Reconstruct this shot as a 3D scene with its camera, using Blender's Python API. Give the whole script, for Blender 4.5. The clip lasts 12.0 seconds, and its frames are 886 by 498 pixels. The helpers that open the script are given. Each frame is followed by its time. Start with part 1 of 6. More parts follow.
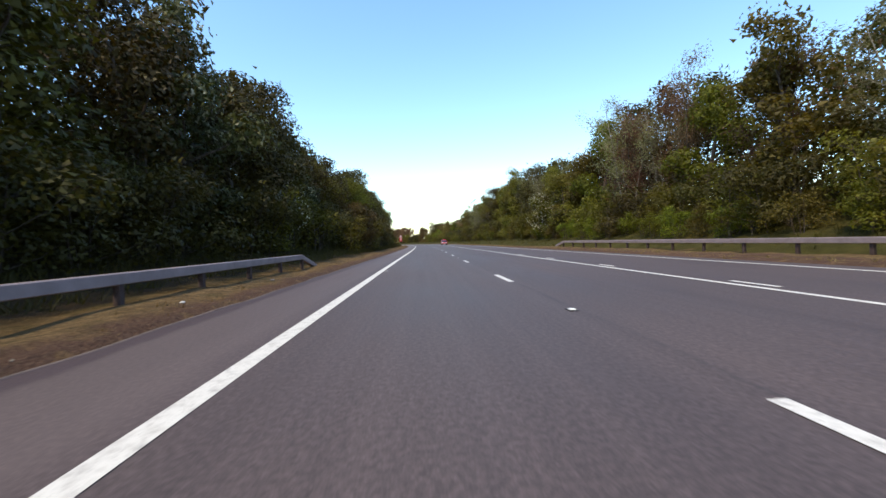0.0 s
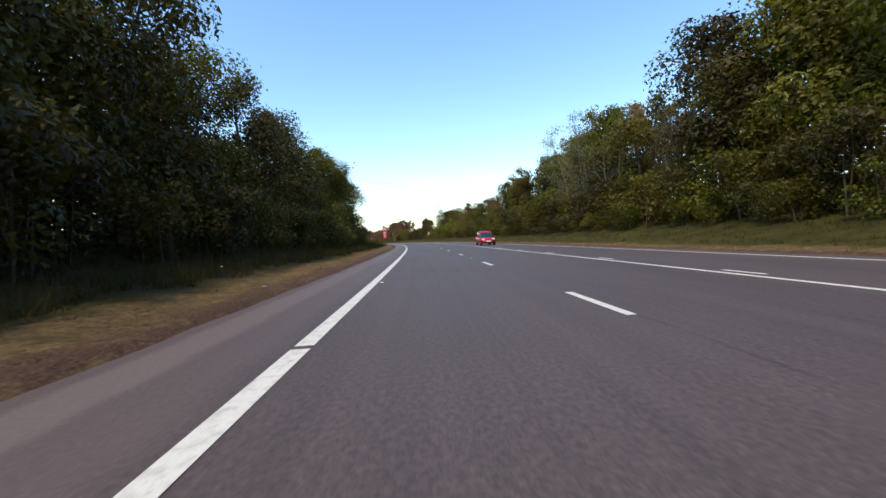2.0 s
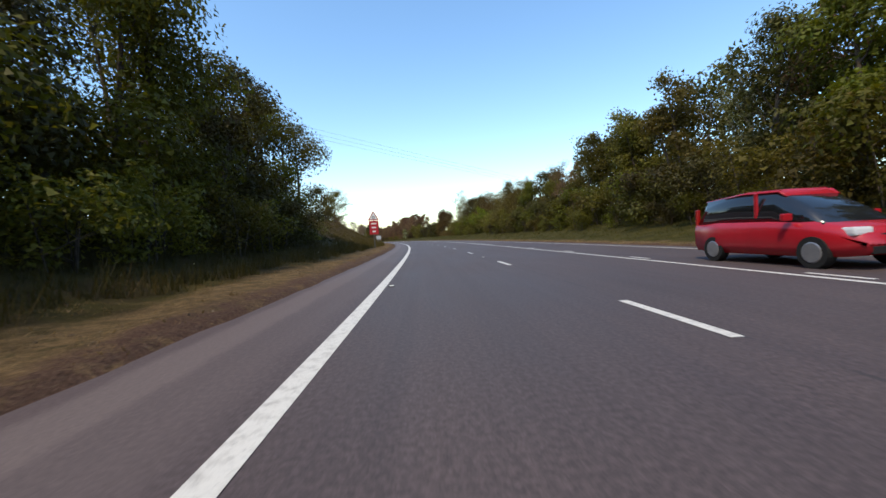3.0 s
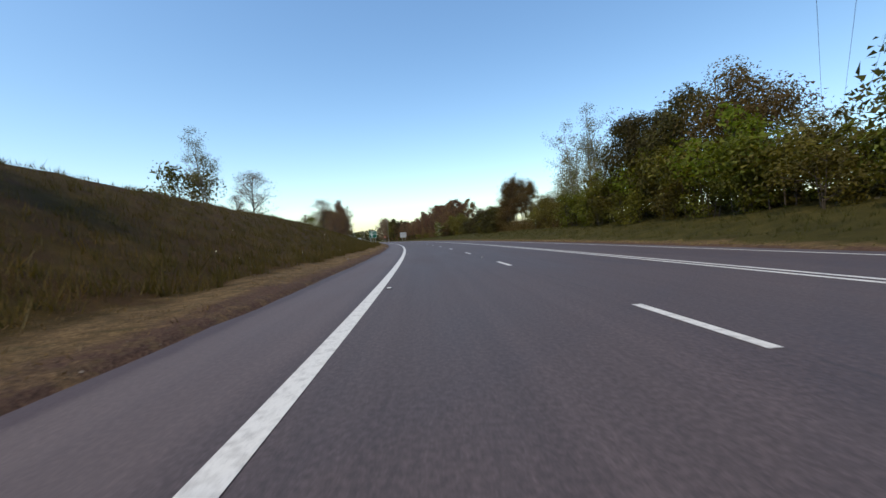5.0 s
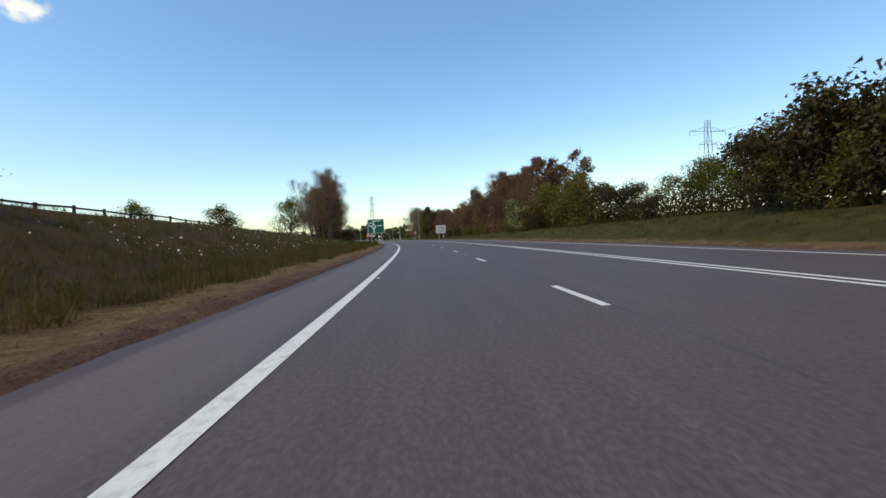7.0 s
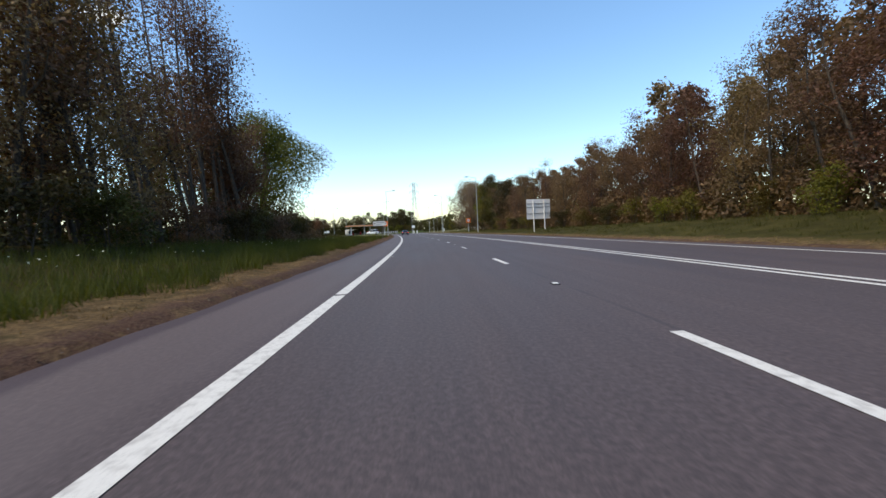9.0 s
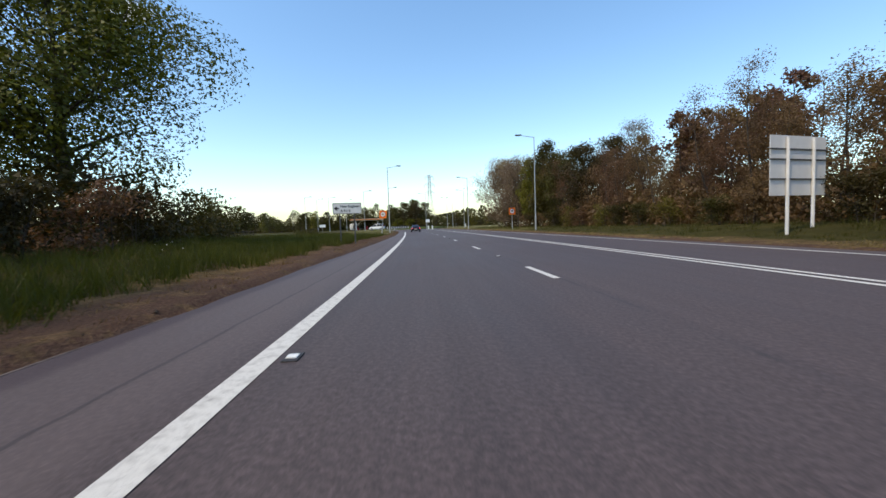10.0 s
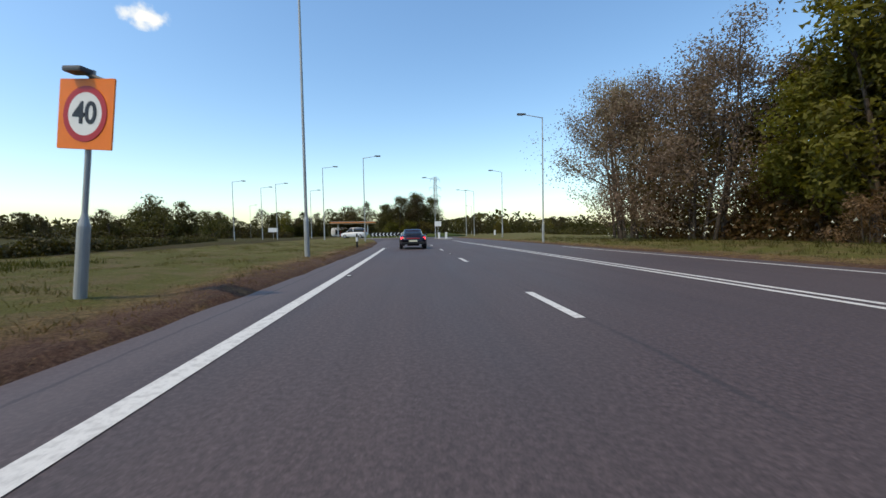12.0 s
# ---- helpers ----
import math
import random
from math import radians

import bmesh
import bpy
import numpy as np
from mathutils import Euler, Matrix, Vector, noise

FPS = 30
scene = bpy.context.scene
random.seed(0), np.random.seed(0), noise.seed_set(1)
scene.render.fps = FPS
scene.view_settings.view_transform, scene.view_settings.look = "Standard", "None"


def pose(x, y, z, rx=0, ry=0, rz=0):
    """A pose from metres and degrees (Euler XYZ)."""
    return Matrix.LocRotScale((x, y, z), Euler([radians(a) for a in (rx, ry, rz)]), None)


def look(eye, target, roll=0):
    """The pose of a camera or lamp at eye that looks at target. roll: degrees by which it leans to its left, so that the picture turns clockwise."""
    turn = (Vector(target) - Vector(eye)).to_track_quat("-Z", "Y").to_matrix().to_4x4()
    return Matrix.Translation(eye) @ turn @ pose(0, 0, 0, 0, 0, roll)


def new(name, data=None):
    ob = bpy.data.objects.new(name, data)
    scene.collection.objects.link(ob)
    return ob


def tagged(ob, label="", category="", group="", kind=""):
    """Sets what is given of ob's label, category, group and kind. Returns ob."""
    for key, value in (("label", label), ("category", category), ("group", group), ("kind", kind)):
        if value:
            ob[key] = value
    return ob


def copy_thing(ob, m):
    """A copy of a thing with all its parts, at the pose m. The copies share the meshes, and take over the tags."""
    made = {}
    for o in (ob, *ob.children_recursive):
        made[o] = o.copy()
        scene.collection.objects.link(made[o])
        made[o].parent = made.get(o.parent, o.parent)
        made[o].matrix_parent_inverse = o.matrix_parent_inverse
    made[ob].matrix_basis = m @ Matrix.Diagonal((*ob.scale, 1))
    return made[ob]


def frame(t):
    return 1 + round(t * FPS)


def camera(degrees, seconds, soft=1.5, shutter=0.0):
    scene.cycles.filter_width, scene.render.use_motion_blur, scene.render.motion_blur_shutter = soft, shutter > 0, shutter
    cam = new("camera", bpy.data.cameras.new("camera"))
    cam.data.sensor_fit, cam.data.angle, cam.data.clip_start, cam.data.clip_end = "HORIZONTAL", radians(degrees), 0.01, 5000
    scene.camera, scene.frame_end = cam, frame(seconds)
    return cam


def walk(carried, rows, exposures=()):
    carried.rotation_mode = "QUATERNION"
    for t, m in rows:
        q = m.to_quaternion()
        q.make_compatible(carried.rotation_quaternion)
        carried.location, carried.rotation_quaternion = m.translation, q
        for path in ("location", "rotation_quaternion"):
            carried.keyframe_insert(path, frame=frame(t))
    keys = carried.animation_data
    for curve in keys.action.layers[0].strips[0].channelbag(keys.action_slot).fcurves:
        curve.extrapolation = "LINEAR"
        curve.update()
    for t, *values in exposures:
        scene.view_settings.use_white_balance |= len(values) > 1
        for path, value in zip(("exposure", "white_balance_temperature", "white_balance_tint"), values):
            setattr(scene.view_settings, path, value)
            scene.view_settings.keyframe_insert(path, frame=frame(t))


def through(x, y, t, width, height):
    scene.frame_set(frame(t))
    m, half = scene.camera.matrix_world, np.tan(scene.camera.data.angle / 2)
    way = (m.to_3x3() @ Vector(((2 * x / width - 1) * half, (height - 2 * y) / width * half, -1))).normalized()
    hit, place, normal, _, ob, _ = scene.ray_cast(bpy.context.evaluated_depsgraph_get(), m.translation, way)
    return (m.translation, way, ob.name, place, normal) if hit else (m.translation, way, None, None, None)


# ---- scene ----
# The road: its bend along its length, s, in metres; w is the distance to the right of the near edge line.
BEND = [-0.92, -0.90, -0.66, -0.16, 0.19, 0.47, 0.79, 1.14, 1.48, 1.72, 1.45, 1.49, 1.52, 1.75, 1.43, 0.83, 0.64, 0.55, 0.55, 0.55]
EYE = 1.017
_ss = np.arange(-20.0, 581.0, 1.0)
_k = np.interp(_ss, np.arange(-20, 561, 30.0), BEND) * 1e-3
_th = np.concatenate([[0], np.cumsum((_k[1:] + _k[:-1]) / 2)])
_th = _th - _th[20]
_mid = (_th[1:] + _th[:-1]) / 2
_x = np.concatenate([[0], np.cumsum(-np.sin(_mid))])
_y = np.concatenate([[0], np.cumsum(np.cos(_mid))])
_x, _y = _x - _x[20], _y - _y[20]


def heading(s):
    return np.interp(s, _ss, _th)


def place(s, w):
    """World x, y of the point w metres right of the edge line at s along the road; straight on beyond both ends."""
    s = np.asarray(s, float)
    c = np.clip(s, -20, 580)
    t = np.interp(c, _ss, _th)
    x = np.interp(c, _ss, _x) - np.sin(t) * (s - c) + w * np.cos(t)
    y = np.interp(c, _ss, _y) + np.cos(t) * (s - c) + w * np.sin(t)
    return x, y


cam = camera(97.05, 12.0, soft=1.5, shutter=0.03)
# seconds, s, w, turn from the road's heading, tilt, lean
DRIVE = [
    (0.0, 55.08, 1.60, -3.05, -1.06, 2.22),
    (0.5, 74.34, 1.58, -3.05, -1.30, 2.20),
    (1.0, 93.64, 1.52, -2.99, -1.17, 2.93),
    (1.5, 112.82, 1.36, -2.56, -1.19, 3.22),
    (2.0, 131.83, 1.26, -2.96, -1.50, 3.11),
    (2.5, 150.57, 1.06, -2.41, -1.73, 3.28),
    (3.2, 176.37, 1.02, -2.39, -1.78, 3.19),
    (3.8, 198.28, 0.99, -2.37, -1.82, 3.12),
    (4.5, 223.45, 0.95, -2.34, -1.87, 3.04),
    (5.0, 241.40, 1.01, -2.38, -1.81, 3.36),
    (5.5, 258.98, 0.99, -2.76, -1.76, 3.05),
    (6.0, 276.64, 1.09, -2.94, -1.75, 2.91),
    (6.5, 294.08, 1.26, -3.02, -1.66, 3.30),
    (7.0, 311.45, 1.38, -2.79, -1.97, 3.43),
    (7.2, 318.48, 1.41, -2.92, -2.02, 3.16),
    (7.7, 335.69, 1.42, -2.84, -2.28, 2.95),
    (8.3, 355.43, 1.43, -2.74, -2.59, 2.70),
    (8.8, 371.78, 1.44, -2.66, -2.85, 2.49),
    (9.0, 377.91, 1.48, -2.26, -2.87, 2.83),
    (9.5, 393.88, 1.41, -2.36, -3.69, 2.05),
    (10.0, 408.46, 1.31, -2.68, -3.43, 2.07),
    (10.5, 421.66, 1.34, -2.93, -3.59, 1.61),
    (11.0, 434.06, 1.41, -3.28, -3.49, 1.02),
    (11.5, 445.52, 1.52, -3.93, -2.92, 1.12),
    (12.0, 455.94, 1.74, -4.52, -2.37, 1.05),
]


def drive_pose(s, w, turn, tilt, lean):
    x, y = place(s, w)
    return pose(float(x), float(y), EYE, 90 + tilt, lean, math.degrees(float(heading(s))) + turn)


walk(cam, [(t, drive_pose(*rest)) for t, *rest in DRIVE],
     exposures=[(0.0, 0.38, 7000, 5), (1.0, 0.26, 7000, 5), (2.5, 0.1, 7000, 5), (5.0, -0.32, 7000, 5), (7.0, -0.42, 7000, 5), (9.0, -0.1, 7000, 5), (10.0, -0.15, 7000, 5), (12.0, -0.35, 7000, 5)])

# ---- sky and sun ----
SUN_LEFT, SUN_UP = 146.0, 56.0
world = bpy.data.worlds.new("sky")
scene.world = world
world.use_nodes = True
wn, wl = world.node_tree.nodes, world.node_tree.links
sky = wn.new("ShaderNodeTexSky")
sky.sky_type, sky.sun_disc = "NISHITA", False
sky.sun_elevation, sky.sun_rotation = radians(SUN_UP), radians(-SUN_LEFT)
sky.air_density, sky.dust_density, sky.ozone_density = 1.15, 1.0, 2.4
# one small fair-weather cloud
gc = wn.new("ShaderNodeTexCoord")
cloud_way = Vector((-math.sin(radians(54)) * math.cos(radians(24)), math.cos(radians(54)) * math.cos(radians(24)), math.sin(radians(24))))
sub = wn.new("ShaderNodeVectorMath")
sub.operation = "SUBTRACT"
sub.inputs[1].default_value = cloud_way
wl.new(gc.outputs["Generated"], sub.inputs[0])
squash = wn.new("ShaderNodeVectorMath")
squash.operation = "MULTIPLY"
squash.inputs[1].default_value = (1.0, 1.0, 2.1)
wl.new(sub.outputs[0], squash.inputs[0])
far = wn.new("ShaderNodeVectorMath")
far.operation = "LENGTH"
wl.new(squash.outputs[0], far.inputs[0])
puff = wn.new("ShaderNodeTexNoise")
puff.inputs["Scale"].default_value, puff.inputs["Detail"].default_value = 45.0, 5.0
wl.new(gc.outputs["Generated"], puff.inputs["Vector"])
blur = wn.new("ShaderNodeMath")
blur.operation = "MULTIPLY_ADD"
blur.inputs[1].default_value, blur.inputs[2].default_value = 0.07, -0.035
wl.new(puff.outputs[0], blur.inputs[0])
edge = wn.new("ShaderNodeMath")
wl.new(far.outputs["Value"], edge.inputs[0])
wl.new(blur.outputs[0], edge.inputs[1])
mask = wn.new("ShaderNodeMapRange")
mask.interpolation_type = "SMOOTHSTEP"
mask.inputs["From Min"].default_value, mask.inputs["From Max"].default_value = 0.045, 0.012
wl.new(edge.outputs[0], mask.inputs["Value"])
cloud = wn.new("ShaderNodeMix")
cloud.data_type = "RGBA"
cloud.inputs[7].default_value = (4.6, 4.6, 4.7, 1)
wl.new(mask.outputs[0], cloud.inputs[0])
rich = wn.new("ShaderNodeHueSaturation")
rich.inputs["Hue"].default_value, rich.inputs["Saturation"].default_value, rich.inputs["Value"].default_value = 0.502, 1.16, 1.02
wl.new(sky.outputs[0], rich.inputs["Color"])
wl.new(rich.outputs[0], cloud.inputs[6])
wl.new(cloud.outputs[2], wn["Background"].inputs[0])
wn["Background"].inputs[1].default_value = 0.295
sun = new("sun", bpy.data.lights.new("sun", "SUN"))
sun.data.energy, sun.data.angle, sun.data.color = 3.0, radians(1.2), (1.0, 0.84, 0.61)
_a, _e = radians(SUN_LEFT), radians(SUN_UP)
sun.matrix_world = look((-math.sin(_a) * math.cos(_e) * 100, math.cos(_a) * math.cos(_e) * 100, math.sin(_e) * 100), (0, 0, 0))


# ---- materials ----
class Mat:
    """A node material with short calls."""

    def __init__(self, name, rough=0.8, metal=0.0, spec=0.3):
        self.m = bpy.data.materials.new(name)
        self.m.use_nodes = True
        self.t = self.m.node_tree
        self.b = self.t.nodes["Principled BSDF"]
        self.b.inputs["Roughness"].default_value = rough
        self.b.inputs["Metallic"].default_value = metal
        self.b.inputs["Specular IOR Level"].default_value = spec

    def n(self, kind, **values):
        node = self.t.nodes.new(kind)
        for key, v in values.items():
            node.inputs[key.replace("_", " ")].default_value = v
        return node

    def link(self, a, b):
        self.t.links.new(a, b)

    def coords(self, which="Object"):
        if which == "World":
            return self.n("ShaderNodeNewGeometry").outputs["Position"]
        return self.n("ShaderNodeTexCoord").outputs[which]

    def noise(self, scale, detail=4.0, rough=0.6, src=None, stretch=None):
        nz = self.n("ShaderNodeTexNoise", Scale=scale, Detail=detail, Roughness=rough)
        src = src or self.coords()
        if stretch:
            mp = self.n("ShaderNodeMapping")
            mp.inputs["Scale"].default_value = stretch
            self.link(src, mp.inputs[0])
            src = mp.outputs[0]
        self.link(src, nz.inputs["Vector"])
        return nz.outputs[0]

    def ramp(self, fac, stops):
        r = self.n("ShaderNodeValToRGB")
        e = r.color_ramp.elements
        while len(e) < len(stops):
            e.new(0.5)
        for el, (p, c) in zip(e, stops):
            el.position, el.color = p, (*c, 1) if len(c) == 3 else c
        self.link(fac, r.inputs[0])
        return r.outputs[0]

    def mix(self, fac, a, b, how="MIX"):
        m = self.t.nodes.new("ShaderNodeMix")
        m.data_type, m.blend_type = "RGBA", how
        for sock, v in ((m.inputs[0], fac), (m.inputs[6], a), (m.inputs[7], b)):
            if isinstance(v, (int, float)):
                sock.default_value = v
            elif isinstance(v, tuple):
                sock.default_value = (*v, 1)
            else:
                self.link(v, sock)
        return m.outputs[2]

    def math(self, op, a, b=0.0, c=0.0):
        m = self.t.nodes.new("ShaderNodeMath")
        m.operation = op
        for sock, v in zip(m.inputs, (a, b, c)):
            if isinstance(v, (int, float)):
                sock.default_value = v
            else:
                self.link(v, sock)
        return m.outputs[0]

    def smooth(self, x, lo, hi):
        m = self.n("ShaderNodeMapRange")
        m.interpolation_type = "SMOOTHSTEP"
        self.link(x, m.inputs["Value"])
        m.inputs["From Min"].default_value, m.inputs["From Max"].default_value = lo, hi
        return m.outputs[0]

    def color(self, c):
        if isinstance(c, tuple):
            self.b.inputs["Base Color"].default_value = (*c, 1)
        else:
            self.link(c, self.b.inputs["Base Color"])
        return self

    def rough(self, v):
        self.link(v, self.b.inputs["Roughness"])
        return self

    def bump(self, height, strength=0.3, dist=0.02):
        b = self.n("ShaderNodeBump", Strength=strength, Distance=dist)
        self.link(height, b.inputs["Height"])
        self.link(b.outputs[0], self.b.inputs["Normal"])
        return self


def plain(name, colour, rough=0.6, metal=0.0, var=0.25, scale=3.0, spec=0.3):
    m = Mat(name, rough, metal, spec)
    dark = tuple(c * (1 - var) for c in colour)
    nz = m.noise(scale, 6)
    m.color(m.ramp(nz, [(0.3, dark), (0.7, colour)]))
    return m


def glow(name, colour, strength):
    m = Mat(name, 0.4)
    m.color(colour)
    m.b.inputs["Emission Color"].default_value = (*colour, 1)
    m.b.inputs["Emission Strength"].default_value = strength
    return m


def leafy(name, dark, light, odd, through=0.45):
    """Leaves: colour from tree to tree and from leaf to leaf, light shining through."""
    m = Mat(name, 0.55, spec=0.25)
    isl = m.n("ShaderNodeNewGeometry").outputs["Random Per Island"]
    obj = m.n("ShaderNodeObjectInfo").outputs["Random"]
    tuft = m.smooth(m.noise(0.55, 3, 0.6), 0.32, 0.68)
    c = m.ramp(m.math("ADD", m.math("MULTIPLY", isl, 0.5), m.math("MULTIPLY", tuft, 0.5)), [(0.0, dark), (0.75, light), (1.0, odd)])
    hue = m.n("ShaderNodeHueSaturation")
    m.link(m.math("MULTIPLY_ADD", obj, 0.05, 0.475), hue.inputs["Hue"])
    m.link(m.math("MULTIPLY_ADD", obj, 0.5, 0.75), hue.inputs["Value"])
    hue.inputs["Saturation"].default_value = 1.12
    m.link(c, hue.inputs["Color"])
    m.color(hue.outputs[0])
    tr = m.n("ShaderNodeBsdfTranslucent")
    warm = m.mix(1.0, hue.outputs[0], (1.25, 1.2, 0.6), "MULTIPLY")
    m.link(warm, tr.inputs[0])
    mx = m.n("ShaderNodeMixShader")
    mx.inputs[0].default_value = through
    m.link(m.b.outputs[0], mx.inputs[1])
    m.link(tr.outputs[0], mx.inputs[2])
    m.link(mx.outputs[0], m.t.nodes["Material Output"].inputs[0])
    return m


def bark_mat(name, dark, light):
    m = Mat(name, 0.9, spec=0.15)
    nz = m.noise(6, 6, stretch=(3, 3, 0.6))
    m.color(m.ramp(nz, [(0.3, dark), (0.7, light)])).bump(nz, 0.5, 0.03)
    return m


# asphalt: u of the map is metres along the road, v metres across it
def asphalt_mat():
    m = Mat("asphalt", 0.75, spec=0.35)
    uv = m.coords("UV")
    sep = m.n("ShaderNodeSeparateXYZ")
    m.link(uv, sep.inputs[0])
    w = sep.outputs[1]
    pos = m.coords("World")
    grain = m.noise(60, 4, 0.8, src=pos)
    blotch = m.noise(0.35, 5, 0.6, src=uv, stretch=(0.35, 1.6, 1))
    streak = m.noise(1.2, 4, 0.7, src=uv, stretch=(0.04, 3.0, 1))
    base = m.ramp(grain, [(0.3, (0.046, 0.0345, 0.0345)), (0.55, (0.080, 0.0610, 0.060)), (0.8, (0.150, 0.118, 0.114))])
    chips = m.noise(22, 2, 0.6, src=pos)
    base = m.mix(0.45, base, m.ramp(chips, [(0.34, (0.55, 0.53, 0.54)), (0.5, (1.0, 1.0, 1.0)), (0.64, (1.65, 1.6, 1.6))]), "MULTIPLY")
    base = m.mix(0.5, base, m.ramp(blotch, [(0.3, (0.7, 0.68, 0.7)), (0.7, (1.15, 1.12, 1.12))]), "MULTIPLY")
    base = m.mix(0.35, base, m.ramp(streak, [(0.35, (0.75, 0.73, 0.73)), (0.65, (1.2, 1.17, 1.17))]), "MULTIPLY")
    # worn, paler edge strip beyond the edge line, dusty towards the verge
    wob = m.math("MULTIPLY_ADD", m.noise(0.8, 3, src=uv), 0.5, -0.25)
    ww = m.math("ADD", w, wob)
    fine_w = m.math("ADD", w, m.math("MULTIPLY_ADD", m.noise(1.6, 5, 0.7, src=uv), 0.26, -0.13))
    strip = m.math("SUBTRACT", 1.0, m.smooth(ww, -0.5, -0.1))
    base = m.mix(m.math("MULTIPLY", strip, 0.3), base, (0.142, 0.108, 0.105))
    outer = m.math("SUBTRACT", 1.0, m.smooth(fine_w, -1.70, -1.52))
    u = sep.outputs[0]
    pale = m.math("MULTIPLY", m.smooth(u, 85.0, 105.0), m.math("SUBTRACT", 1.0, m.smooth(u, 225.0, 255.0)))
    loose = m.noise(30, 4, 0.75, src=pos)
    dusty = m.math("MULTIPLY", pale, m.math("SUBTRACT", 1.0, m.smooth(fine_w, -1.12, -0.98)))
    base = m.mix(m.math("MULTIPLY", dusty, 0.6), base, m.ramp(loose, [(0.3, (0.105, 0.078, 0.074)), (0.7, (0.185, 0.142, 0.132))]))
    dirt = m.mix(m.math("MULTIPLY", pale, 0.6), m.ramp(loose, [(0.3, (0.034, 0.022, 0.026)), (0.7, (0.076, 0.053, 0.056))]), m.ramp(loose, [(0.3, (0.065, 0.044, 0.043)), (0.7, (0.135, 0.098, 0.092))]))
    base = m.mix(m.math("MULTIPLY", outer, 0.9), base, dirt)
    crack = m.math("MULTIPLY", m.math("SUBTRACT", 1.0, m.smooth(m.math("ABSOLUTE", m.math("ADD", m.math("ADD", w, m.math("MULTIPLY_ADD", m.noise(2.0, 4, 0.7, src=uv), 0.12, -0.06)), 0.8)), 0.012, 0.03)), m.smooth(u, 395.0, 410.0))
    base = m.mix(m.math("MULTIPLY", crack, 0.5), base, (0.02, 0.018, 0.018))
    # paving joint between the lanes
    d = m.math("ABSOLUTE", m.math("SUBTRACT", m.math("ADD", w, m.math("MULTIPLY_ADD", m.noise(0.5, 3, src=uv), 0.12, -0.06)), 3.74))
    joint = m.math("SUBTRACT", 1.0, m.smooth(d, 0.01, 0.05))
    base = m.mix(m.math("MULTIPLY", m.math("MULTIPLY", joint, m.smooth(m.noise(0.9, 4, 0.7, src=uv), 0.4, 0.6)), 0.5), base, (0.03, 0.028, 0.03))
    m.color(base).bump(grain, 0.1, 0.005)
    m.rough(m.math("MULTIPLY_ADD", blotch, 0.3, 0.55))
    return m


def paint_mat():
    m = Mat("road_paint", 0.6, spec=0.4)
    pos = m.coords("World")
    nz, fine = m.noise(9, 5, 0.7, src=pos), m.noise(70, 3, 0.7, src=pos)
    c = m.ramp(nz, [(0.25, (0.34, 0.315, 0.29)), (0.52, (0.62, 0.595, 0.55))])
    c = m.mix(m.math("MULTIPLY", m.smooth(fine, 0.56, 0.68), 0.5), c, (0.2, 0.19, 0.19))
    return m.color(c).bump(fine, 0.2, 0.004)


